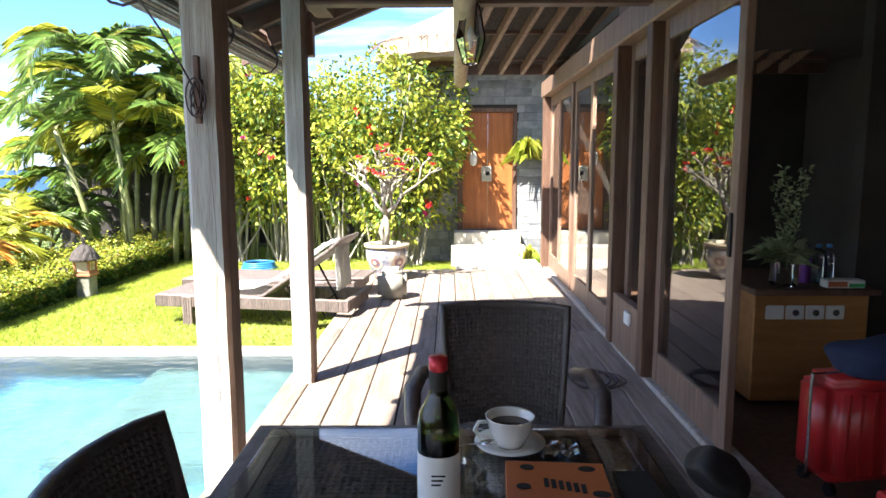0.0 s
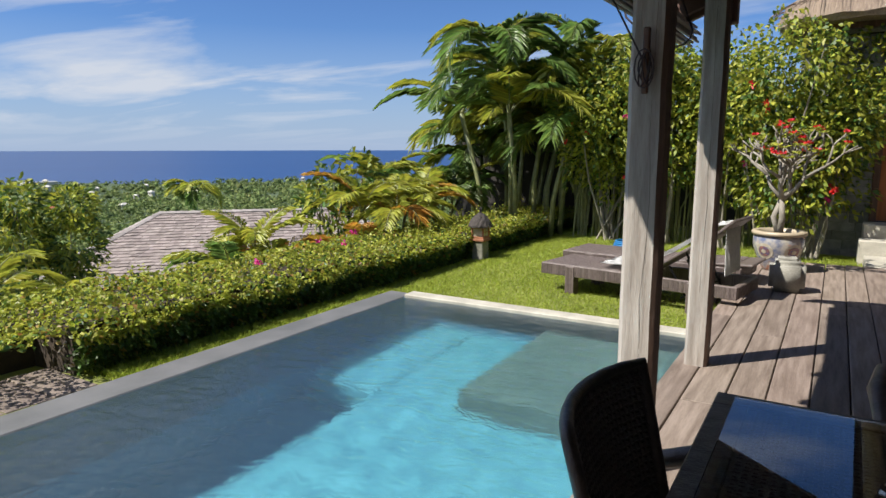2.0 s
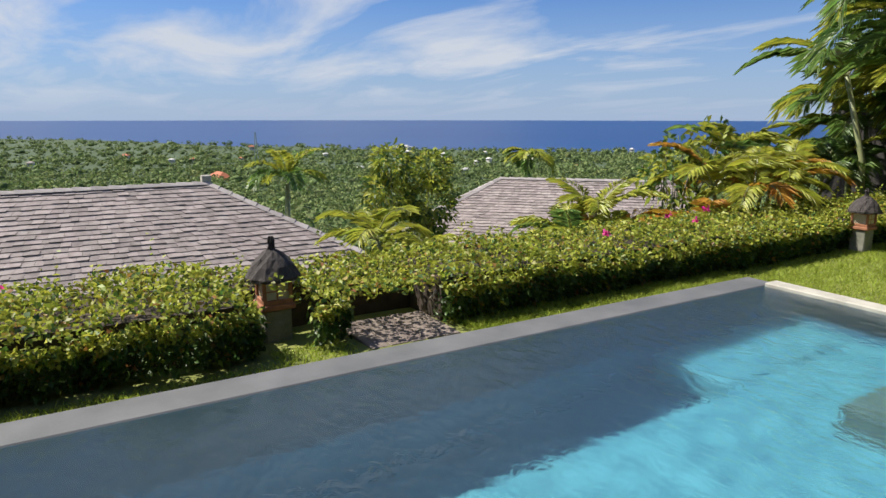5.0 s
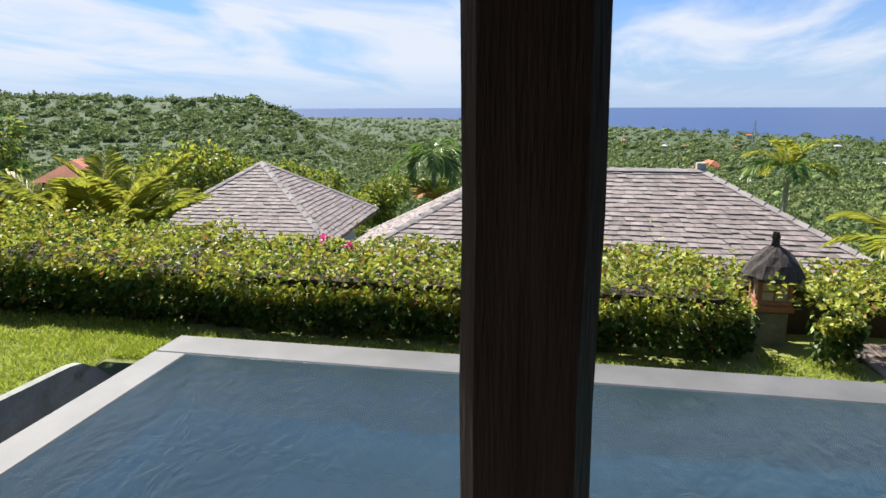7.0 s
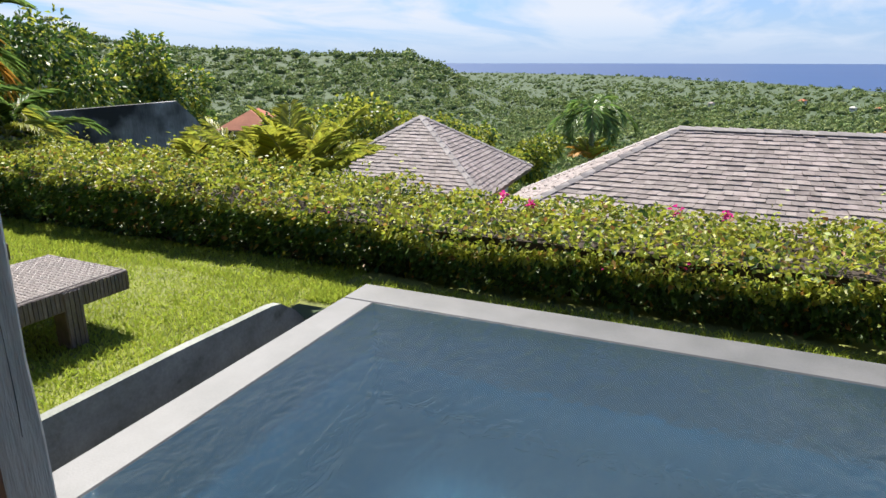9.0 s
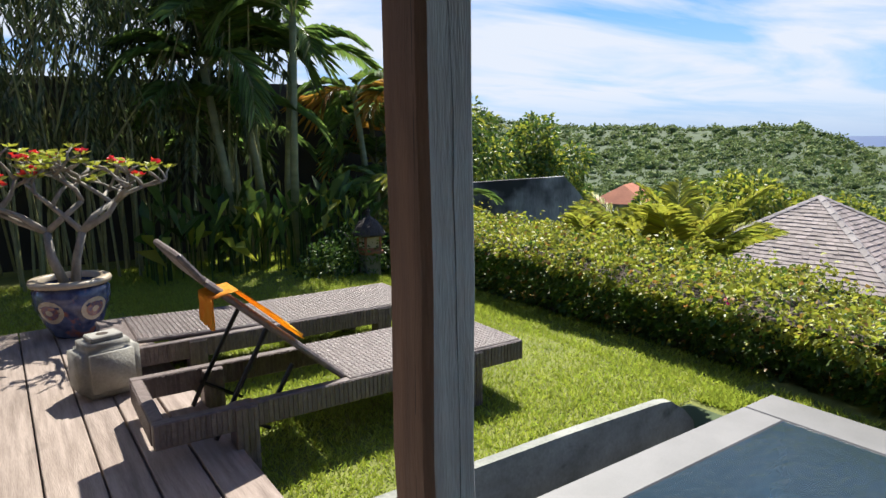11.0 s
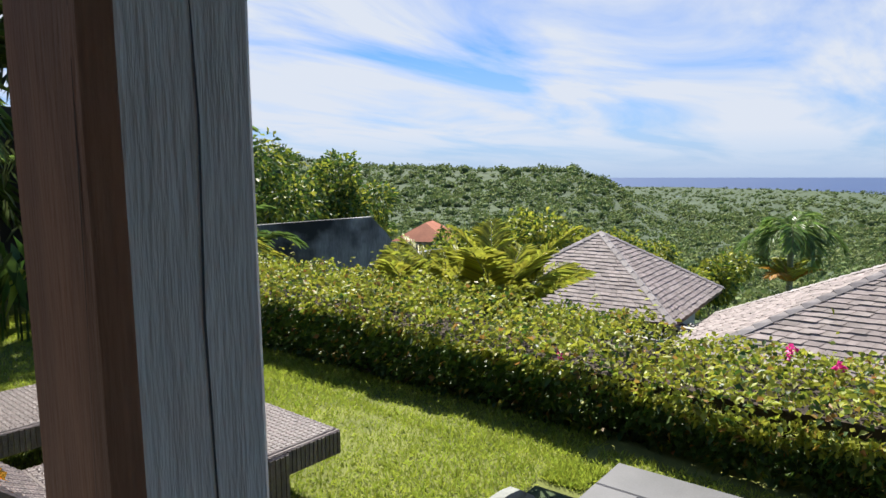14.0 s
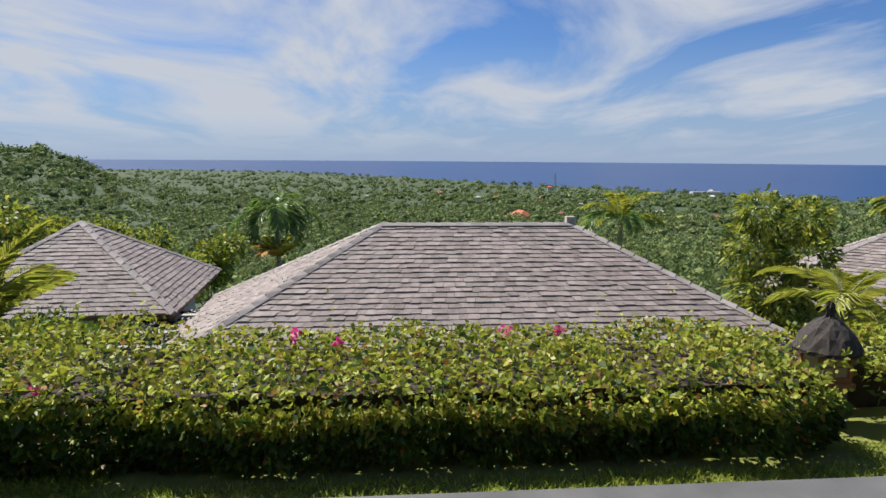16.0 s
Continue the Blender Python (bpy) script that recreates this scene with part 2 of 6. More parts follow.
M["red"] = material("red_petal", (0.80, 0.045, 0.03), (0.60, 0.03, 0.05), 0.5, bump=0, island=0.2, translucent=0.3)
M["pink"] = material("magenta_petal", (0.80, 0.05, 0.36), (0.62, 0.03, 0.25), 0.5, bump=0, island=0.25, translucent=0.35)
M["shingle"] = material("weathered_wood_shingle", (0.335, 0.285, 0.265), (0.22, 0.18, 0.165), 0.8, scale=3, stretch=(2, 2, 2), bump=0.2, fine=26, island=0.24)
M["hip"] = material("pale_hip_shingle", (0.40, 0.36, 0.34), (0.28, 0.25, 0.235), 0.8, scale=3, bump=0.2, fine=26, island=0.15)
M["thatch"] = material("weathered_thatch", (0.40, 0.31, 0.24), (0.24, 0.18, 0.14), 0.95, scale=8, stretch=(6, 6, 1), bump=0.7, fine=60)
M["thatch_dark"] = material("dark_palm_fibre_thatch", (0.085, 0.07, 0.065), (0.04, 0.033, 0.03), 0.9, scale=10, stretch=(5, 5, 1), bump=0.7, fine=80, island=0.3)
M["concrete"] = material("stained_concrete", (0.50, 0.50, 0.49), (0.16, 0.16, 0.165), 0.9, scale=1.3, stretch=(2.5, 2.5, 0.5), bump=0.25, fine=20, stain=((0.045, 0.045, 0.045), 0.9, 0.52))
M["tile_red"] = material("terracotta_roof_tile", (0.50, 0.17, 0.08), (0.36, 0.11, 0.05), 0.8, scale=1.5, bump=0.2, fine=12)
M["render"] = material("pale_rendered_wall", (0.62, 0.60, 0.55), (0.48, 0.46, 0.42), 0.85, scale=1.2, bump=0.1)
# near-black stands in for shade on room and boundary walls; also panes, wall core
M["dark"] = material("dark_fill_and_shade", (0.05, 0.045, 0.04), (0.035, 0.03, 0.028), 0.9, scale=2, bump=0.1)
M["cabinet"] = material("honey_cabinet_wood", (0.40, 0.19, 0.065), (0.29, 0.13, 0.045), 0.45, scale=4, stretch=(0.6, 3, 5), bump=0.1)
M["suitcase"] = material("red_moulded_plastic", (0.42, 0.022, 0.025), (0.36, 0.018, 0.02), 0.3, scale=5, bump=0.05)
M["navy"] = material("navy_cloth", (0.018, 0.028, 0.075), (0.01, 0.017, 0.045), 0.9, scale=9, bump=0.6, fine=200)
M["china"] = material("cream_china", (0.80, 0.76, 0.68), (0.76, 0.72, 0.63), 0.18, bump=0, coat=0.5)
M["coffee"] = material("black_coffee", (0.03, 0.015, 0.008), None, 0.1, bump=0)
M["paper"] = material("off_white_paper", (0.78, 0.77, 0.73), (0.70, 0.69, 0.66), 0.8, bump=0.03)
M["ink"] = material("black_ink", (0.02, 0.018, 0.016), None, 0.7, bump=0)
M["book"] = material("orange_book_cover", (0.60, 0.17, 0.045), (0.52, 0.14, 0.04), 0.5, scale=4, bump=0.03)
M["bottle"] = glass("olive_bottle_glass", (0.12, 0.17, 0.03), 1.5)
M["bottle_blue"] = glass("blue_water_bottle", (0.35, 0.5, 0.75), 1.45, 0.05)
M["cap"] = material("red_foil_cap", (0.55, 0.03, 0.04), (0.45, 0.02, 0.03), 0.3, metal=0.3, bump=0)
M["steel"] = material("brushed_steel", (0.62, 0.62, 0.62), (0.5, 0.5, 0.5), 0.25, metal=1.0, bump=0.02)
M["whitep"] = material("white_plastic", (0.72, 0.72, 0.71), (0.64, 0.64, 0.63), 0.4, bump=0.02)
M["pot"] = material("glazed_pot_blue", (0.10, 0.13, 0.26), (0.015, 0.025, 0.08), 0.25, scale=13, bump=0.05, fine=22, stain=((0.38, 0.13, 0.06), 11, 0.60), coat=0.5)
M["pot_pale"] = material("pale_painted_glaze", (0.52, 0.47, 0.38), (0.10, 0.13, 0.24), 0.25, scale=13, bump=0.05, fine=22, stain=((0.38, 0.13, 0.06), 11, 0.60), coat=0.5)
M["potcream"] = material("cream_glaze", (0.55, 0.50, 0.40), (0.42, 0.36, 0.27), 0.25, scale=30, bump=0.03, fine=90, coat=0.5)
M["potrust"] = material("rust_blue_glaze", (0.36, 0.15, 0.08), (0.06, 0.08, 0.20), 0.25, scale=45, bump=0.03, fine=120, coat=0.5)
M["potrim"] = material("sandy_glazed_rim", (0.50, 0.42, 0.30), (0.38, 0.31, 0.22), 0.4, bump=0.1)
M["block"] = material("carved_stone_block", (0.36, 0.35, 0.31), (0.22, 0.21, 0.18), 0.85, scale=7, bump=0.4, fine=70)
M["lanternstone"] = material("lantern_stone", (0.28, 0.27, 0.22), (0.16, 0.16, 0.12), 0.85, scale=7, bump=0.4, fine=60)
M["terracotta"] = material("terracotta_lantern_brick", (0.40, 0.17, 0.09), (0.28, 0.12, 0.06), 0.8, scale=9, bump=0.3)
M["pane"] = material("frosted_lantern_pane", (0.55, 0.48, 0.36), (0.42, 0.36, 0.27), 0.3, bump=0)
M["plank"] = material("old_dark_planks", (0.235, 0.19, 0.16), (0.13, 0.10, 0.085), 0.85, scale=5, stretch=(0.6, 5, 1), bump=0.4, obj_random=0.2)
M["blue"] = material("blue_plastic", (0.03, 0.20, 0.48), None, 0.4, bump=0)
M["rope"] = material("dark_cord", (0.07, 0.05, 0.055), None, 0.8, bump=0.2, fine=300)
M["redbag"] = material("red_paper_bag", (0.70, 0.05, 0.04), None, 0.5, bump=0.1)
M["green"] = material("green_print", (0.05, 0.40, 0.12), None, 0.5, bump=0)
M["purple"] = material("purple_can", (0.20, 0.05, 0.35), None, 0.3, metal=0.4, bump=0)
M["vaseleaf"] = material("dusty_green_flower", (0.30, 0.36, 0.20), (0.16, 0.22, 0.10), 0.6, island=0.4, bump=0)
M["woods"] = material("far_woods", (0.25, 0.30, 0.10), (0.085, 0.145, 0.045), 0.9, scale=0.07, bump=0, fine=1.0, island=0.4, translucent=0.25)
M["sea"] = material("sea_surface", (0.012, 0.05, 0.16), (0.01, 0.04, 0.14), 0.35, scale=0.004, bump=0.05, fine=0.03, spec=0.3)


# ---- building helpers ----
def link(name, verts, faces, mat, parent=None, smooth=False, label=""):
    me = bpy.data.meshes.new(name)
    me.from_pydata([tuple(v) for v in verts], [], [tuple(f) for f in faces])
    me.materials.append(mat)
    if smooth:
        me.shade_smooth()
    ob = new(name, me)
    ob.parent = parent
    return tagged(ob, label)


def part(name, bm, mat, parent=None, label="", smooth=False):
    me = bpy.data.meshes.new(name)
    bm.normal_update()
    bm.to_mesh(me)
    bm.free()
    me.materials.append(mat)
    if smooth:
        me.shade_smooth()
    ob = new(name, me)
    ob.parent = parent
    return tagged(ob, label)


def thing(name, m, label, category, group="", kind=""):
    ob = new(name)
    ob.empty_display_size = 0.1
    ob.matrix_world = m
    return tagged(ob, label, category, group, kind)


def box(x0, x1, y0, y1, z0, z1, bevel=0.0, bm=None, seg=1):
    b = bmesh.new()
    bmesh.ops.create_cube(b, size=1)
    for v in b.verts:
        v.co = Vector(((x0 + x1) / 2 + v.co.x * (x1 - x0), (y0 + y1) / 2 + v.co.y * (y1 - y0), (z0 + z1) / 2 + v.co.z * (z1 - z0)))
    if bevel:
        bmesh.ops.bevel(b, geom=b.edges[:], offset=bevel, segments=seg, affect="EDGES")
    return merge(bm, b)


def merge(bm, b):
    if bm is None:
        return b
    me = bpy.data.meshes.new("tmp")
    b.to_mesh(me)
    b.free()
    bm.from_mesh(me)
    bpy.data.meshes.remove(me)
    return bm


def tube(points, radii, seg=8, bm=None, cap=True):
    """A round limb through points."""
    bm = bm or bmesh.new()
    pts = [Vector(p) for p in points]
    rings = []
    for i, p in enumerate(pts):
        d = (pts[min(i + 1, len(pts) - 1)] - pts[max(i - 1, 0)]).normalized()
        a = d.orthogonal().normalized() if i == 0 else (a - d * a.dot(d)).normalized()
        b = d.cross(a)
        r = radii[i] if isinstance(radii, (list, tuple)) else radii
        rings.append([bm.verts.new(p + (a * math.cos(2 * math.pi * k / seg) + b * math.sin(2 * math.pi * k / seg)) * r) for k in range(seg)])
    for r0, r1 in zip(rings, rings[1:]):
        for k in range(seg):
            bm.faces.new((r0[k], r0[(k + 1) % seg], r1[(k + 1) % seg], r1[k]))
    if cap:
        bm.faces.new(rings[0][::-1])
        bm.faces.new(rings[-1])
    return bm


def lathe(profile, seg=24, bm=None, wobble=None):
    bm = bm or bmesh.new()
    rings = []
    for r, z in profile:
        rings.append([bm.verts.new(((r + (wobble(k, r) if wobble else 0)) * math.cos(2 * math.pi * k / seg), (r + (wobble(k, r) if wobble else 0)) * math.sin(2 * math.pi * k / seg), z)) for k in range(seg)])
    for a, b in zip(rings, rings[1:]):
        for k in range(seg):
            bm.faces.new((a[k], a[(k + 1) % seg], b[(k + 1) % seg], b[k]))
    return bm


RNG = np.random.default_rng(7)


def leaves(name, pos, direction, length, width, mat, parent=None, droop=0.25, rng=RNG, flat=None):
    """Many folded four-sided leaves in one mesh: base at pos, along direction."""
    n = len(pos)
    d = direction / np.maximum(np.linalg.norm(direction, axis=1, keepdims=True), 1e-6)
    r = rng.normal(size=(n, 3)) if flat is None else flat + 0.35 * rng.normal(size=(n, 3))
    s = np.cross(d, r)
    s /= np.maximum(np.linalg.norm(s, axis=1, keepdims=True), 1e-6)
    L = (length * rng.uniform(0.65, 1.25, n))[:, None]
    W = (width * rng.uniform(0.75, 1.2, n))[:, None]
    nrm = np.cross(s, d)
    mid = pos + d * L * 0.5
    tip = pos + d * L + np.array([0, 0, -1.0]) * L * droop
    v = np.stack([pos, mid + s * W * 0.5 + nrm * W * 0.18, tip, mid - s * W * 0.5 + nrm * W * 0.18], 1).reshape(-1, 3)
    me = bpy.data.meshes.new(name)
    me.vertices.add(4 * n)
    me.vertices.foreach_set("co", v.ravel())
    idx = np.arange(n)[:, None] * 4
    tri = np.concatenate([idx + [0, 1, 2], idx + [0, 2, 3]], 1).ravel()
    me.loops.add(6 * n)
    me.loops.foreach_set("vertex_index", tri)
    me.polygons.add(2 * n)
    me.polygons.foreach_set("loop_start", np.arange(0, 6 * n, 3))
    me.update(calc_edges=True)
    me.validate()
    me.materials.append(mat)
    ob = new(name, me)
    ob.parent = parent
    return tagged(ob, kind="stuff") if parent and n > 20 else ob


def merge_tubes(limbs, seg=6):
    bm = bmesh.new()
    for pts, rad in limbs:
        tube(pts, rad, seg, bm)
    return bm


# ---- ground, hill and sea ----
def ramp(v, points):
    """Straight-line reading of a short table of (place, value)."""
    for (p, q), (r, t) in zip(points, points[1:]):
        if v <= r:
            return q + (t - q) * max(0.0, v - p) / (r - p)
    return points[-1][1]


def land_height(az, d):
    """Height of the land at a turn az (degrees from +y towards -x) and a distance d."""
    base = ramp(d, ((5, -0.5), (27, -6.0), (117, -14.5), (330, -25.0), (520, -29.0)))
    hill = max(0.0, min(1.0, (az - 107.5) / 9.5))
    hill = hill * hill * (3 - 2 * hill)
    rise = max(0.0, min(1.0, (d - 50) / 340))
    top = ramp(az, ((110, 0.5), (116, 2.2), (122, 3.0), (136, 4.2), (143, 12.0), (155, 19.0)))
    fall = max(0.0, min(1.0, (820 - d) / 300))
    z = base + hill * rise * fall * (top - base)
    z += noise.noise((d * 0.012 * math.cos(radians(az)), d * 0.012 * math.sin(radians(az)), 0)) * min(2.0, d * 0.006)
    coast = ramp(az, ((50, 590), (62, 640), (75, 700), (84, 850), (90, 1000), (96, 1250), (106, 1500)))
    if d > coast:
        z -= (d - coast) * 0.25
    return max(z, -34)


def at_polar(az, d):
    return -math.sin(radians(az)) * d, math.cos(radians(az)) * d


rings = [3, 6, 9, 13, 18, 25, 33, 45, 60, 80, 110, 150, 200, 260, 330, 400, 470, 520, 570, 620, 680, 750, 850, 950, 1050, 1200, 1350, 1500, 1650]
azs = list(range(0, 360, 4))
gv, gf = [(0, 0, -1.6)], []
for d in rings:
    for a in azs:
        x, y = at_polar(a, d)
        gv.append((x, y, land_height(a, d) if d > 5 else -1.6))
for j in range(len(azs)):
    gf.append((0, 1 + (j + 1) % len(azs), 1 + j))
for i in range(len(rings) - 1):
    for j in range(len(azs)):
        a, b = 1 + i * len(azs), 1 + (i + 1) * len(azs)
        k = (j + 1) % len(azs)
        gf.append((a + j, a + k, b + k, b + j))
for i, v in enumerate(gv):
    if v[0] > -5.6 and abs(v[1]) < 40:
        gv[i] = (v[0], v[1], -1.7)
tagged(link("ground", gv, gf, M["ground"], smooth=True), "green wooded hillside falling to the sea", "ground", kind="structure")
seg = 96
sv = [(0, 0, -30.0)] + [(4950 * math.cos(2 * math.pi * k / seg), 4950 * math.sin(2 * math.pi * k / seg), -30.0) for k in range(seg)]
tagged(link("sea", sv, [(0, 1 + k, 1 + (k + 1) % seg) for k in range(seg)], M["sea"]), "deep blue open sea reaching the horizon", "sea", kind="structure")

# far woods: thousands of small ragged crowns
wr = np.random.default_rng(3)
ico = bmesh.new()
bmesh.ops.create_icosphere(ico, subdivisions=1, radius=1)
iv = np.array([v.co[:] for v in ico.verts])
it = np.array([[v.index for v in f.verts] for f in ico.faces])
ico.free()


def crowns(name, spots, mat, label):
    vs, fs = [], []
    for i, (x, y, z, r) in enumerate(spots):
        k = 0.55 + 0.75 * wr.random((len(iv), 1))
        v = iv * k * np.array([r * wr.uniform(.8, 1.3), r * wr.uniform(.8, 1.3), r * wr.uniform(.55, .9)]) + np.array([x, y, z])
        vs.append(v)
        fs.append(it + i * len(iv))
    vs, fs = np.concatenate(vs), np.concatenate(fs)
    me = bpy.data.meshes.new(name)
    me.vertices.add(len(vs)); me.vertices.foreach_set("co", vs.ravel())
    me.loops.add(fs.size); me.loops.foreach_set("vertex_index", fs.ravel())
    me.polygons.add(len(fs)); me.polygons.foreach_set("loop_start", np.arange(0, fs.size, 3))
    me.update(calc_edges=True)
    me.materials.append(mat)
    return tagged(new(name, me), label, "trees", kind="stuff")


spots = []
while len(spots) < 24000:
    az = wr.uniform(28, 178)
    d = 42 * (1480 / 42) ** wr.random()
    z = land_height(az, d)
    if z < -30.2:
        continue
    x, y = at_polar(az, d)
    r = min(0.5 + d * 0.0048, 2.4) * (0.45 + 1.2 * wr.random() ** 2.5)
    spots.append((x, y, z + r * 0.3, r))
crowns("far_woods", [(x, y, z, r * 0.72) for x, y, z, r in spots], M["woods"], "dense green woods over the hillside and plain")
# ragged foliage over the crowns
sp_ = np.array(spots)
per = 30
ci = np.repeat(np.arange(len(sp_)), per)
dv_ = wr.normal(size=(len(ci), 3)); dv_[:, 2] = np.abs(dv_[:, 2]) * 0.9
dv_ /= np.linalg.norm(dv_, axis=1, keepdims=True)
rr_ = sp_[ci, 3]
pw_ = sp_[ci, :3] + dv_ * (rr_ * wr.uniform(0.55, 1.05, len(ci)))[:, None] * np.array([1, 1, 0.8])
WOODS = (pw_, dv_ + wr.normal(size=dv_.shape) * 0.6, rr_ * 0.44)


# ---- deck ----
deck = thing("floor", Matrix.Identity(4), "weathered grey timber plank deck", "deck", kind="structure")
rd = random.Random(5)
strips = []
x = 1.24
while x > -0.98:
    w = rd.uniform(0.17, 0.205)
    strips.append((max(x - w, -1.06), x, -6.15, 8.42))
    x -= w
strips[-1] = (-1.06, strips[-1][1], -6.15, 8.42)
strips += [(-1.245, -1.062, -6.15, 0.35), (-1.43, -1.247, -6.15, -1.45)]
for x0, x1, y0, y1 in strips:
    y = y0
    while y < y1 - 0.3:
        e = min(y1, y + rd.uniform(2.2, 4.2))
        if y1 - e < 0.6:
            e = y1
        dz = rd.uniform(-0.004, 0.002)
        part("plank", box(x0 + 0.004, x1 - 0.004, y + 0.003, e - 0.003, -0.045 + dz, dz, 0.004), M["deck"], deck)
        y = e
part("deck_frame", box(-1.0, 1.2, -6.1, 8.38, -0.5, -0.06), M["brownwood"], deck)
part("edge_beam", box(-1.40, -1.10, -6.1, -2.70, -0.5, -0.06), M["brownwood"], deck)

# ---- pool ----
PX0, PX1, PY0, PY1, RZ = -3.76, -1.08, -2.40, 4.95, -0.107
pool = thing("pool", Matrix.Identity(4), "rectangular infinity pool lined with green stone", "pool", kind="structure")
bm = box(PX0, PX1 + 0.02, PY0, PY1, -1.55, -1.40)
box(PX0 - 0.12, PX0, PY0 - .1, PY1, -1.55, RZ - 0.012, 0, bm)
box(PX1, PX1 + 0.08, PY0, PY1, -1.55, -0.05, 0, bm)
box(PX0, PX1 + 0.05, PY0 - 0.12, PY0, -1.55, RZ - 0.012, 0, bm)
box(PX0, PX1 + 0.05, PY1, PY1 + 0.12, -1.55, RZ - 0.012, 0, bm)
part("basin", bm, M["pool_shaded"], pool, "basin stone coloured dark blue-green as the shaded pool floor")
# blocks added in the outline of the sunlit patch on the pool floor
part("sunlit_floor", box(-2.95, PX1, 0.4, PY1, -1.40, -0.85, 0.02), M["pool"], pool, "floor block coloured pale green as the sunlit patch of the pool")
part("sunlit_floor", box(-3.62, -2.952, 3.45, PY1, -1.40, -0.852, 0.02), M["pool"], pool)
part("step", box(-2.3, PX1, 3.45, PY1, -0.85, -0.50, 0.01), M["shelf"], pool, "mossy submerged stone step")
part("rim", box(-4.03, PX0, PY0 - 0.21, PY1 + 0.16, -0.9, RZ, 0.008), M["rim"], pool, "smooth grey stone overflow rim")
part("rim", box(PX0 + 0.002, -1.43, PY0 - 0.21, PY0, -0.7, RZ - 0.001, 0.006), M["rim"], pool)
part("rim", box(PX0 + 0.002, -1.06, PY1, PY1 + 0.16, -0.7, -0.08, 0.01), M["limestone"], pool, "raised pale stone rim beside the lawn")
wb = bmesh.new()
bmesh.ops.create_grid(wb, x_segments=2, y_segments=2, size=0.5)
for v in wb.verts:
    v.co = Vector(((PX0 + PX1) / 2 + v.co.x * (PX1 - PX0 - .002), (PY0 + PY1) / 2 + v.co.y * (PY1 - PY0 - .002), RZ - 0.006))
water = part("water", wb, M["water"], pool, "clear rippled blue pool water")
water.visible_shadow = False
# low retaining kerb south of the pool, rounded at its end
bm = bmesh.new()
prof = [(-1.44, -0.008), (-2.66, -0.018), (-3.32, -0.038), (-3.40, -0.052), (-3.52, -0.13), (-3.60, -0.21), (-3.66, -0.5), (-1.44, -0.5)]
for yy in (-2.84, -2.79):
    bm.faces.new([bm.verts.new((a, yy, b)) for a, b in (prof if yy < -2.81 else prof[::-1])])
vs = list(bm.verts)
n = len(prof)
for k in range(n):
    bm.faces.new((vs[k], vs[n + n - 1 - k], vs[n + (n - 2 - k) % n], vs[(k + 1) % n]))
bmesh.ops.recalc_face_normals(bm, faces=bm.faces[:])
tagged(part("kerb", bm, M["kerb"]), "mossy grey concrete retaining kerb between pool and lawn", "kerb", kind="structure")

tagged(part("gutter", box(-3.64, -1.44, -2.788, -2.615, -0.7, -0.44), M["kerb"]), "mossy concrete gutter beside the pool rim", "gutter", kind="structure")

# ---- lawns ----
LZ = -0.13


def lawn(x0, x1, y0, y1, nx, ny):
    vs, fs = [], []
    for i in range(nx + 1):
        for j in range(ny + 1):
            x, y = x0 + (x1 - x0) * i / nx, y0 + (y1 - y0) * j / ny
            vs.append((x, y, LZ + 0.02 * noise.noise((x * 0.9, y * 0.9, 3)) - 0.06 * max(0, (-3.7 - x)) - 0.03 * (x < -3.95)))
    for i in range(nx):
        for j in range(ny):
            a = i * (ny + 1) + j
            fs.append((a, a + ny + 1, a + ny + 2, a + 1))
    return vs, fs


for x0, x1, y0, y1 in ((-5.8, -1.0, 5.092, 13.0), (-5.8, -1.0, -9.6, -2.841), (-5.8, -4.034, -2.841, 5.09), (-4.03, -3.62, -2.841, -2.615), (-1.0, 0.1, 8.43, 10.0), (-1.0, 4.0, -9.6, -6.16)):
    vs, fs = lawn(x0, x1, y0, y1, 14, 24)
    tagged(link("lawn", vs, fs, M["lawn"], smooth=True), "short bright green lawn", "lawn", kind="structure")


def blades(name, x0, x1, y0, y1, n, h, keep=lambda x, y: True):
    p = np.stack([RNG.uniform(x0, x1, n), RNG.uniform(y0, y1, n), np.zeros(n)], 1)
    p = np.array([q for q in p if keep(q[0], q[1])])
    p[:, 2] = LZ - 0.01 - 0.06 * np.maximum(0, -3.7 - p[:, 0]) - 0.03 * (p[:, 0] < -3.95)
    d = RNG.normal(size=p.shape) * 0.55
    d[:, 2] = 1
    return tagged(leaves(name, p, d, h, 0.006, M["grass"], droop=0.15), "bright green mown grass blades", "grass", kind="stuff")


blades("grass", -4.5, -1.46, -8.9, -2.845, 125000, 0.055)
blades("grass", -4.03, -3.68, -2.845, -2.64, 2200, 0.055)
blades("grass", -1.46, 1.2, -8.6, -6.17, 26000, 0.055)
blades("grass", -4.6, -1.08, 5.11, 11.6, 90000, 0.055)
blades("grass", -1.1, 0.08, 8.46, 9.9, 11000, 0.06)
blades("grass", -4.55, -4.04, -2.8, 5.1, 16000, 0.06, lambda x, y: not (1.4 < y < 2.25) and (y > 0.9 or x > -4.3))
blades("grass", -4.55, -4.04, 2.3, 5.3, 9000, 0.085)

# ---- house: posts, beams, roof ----

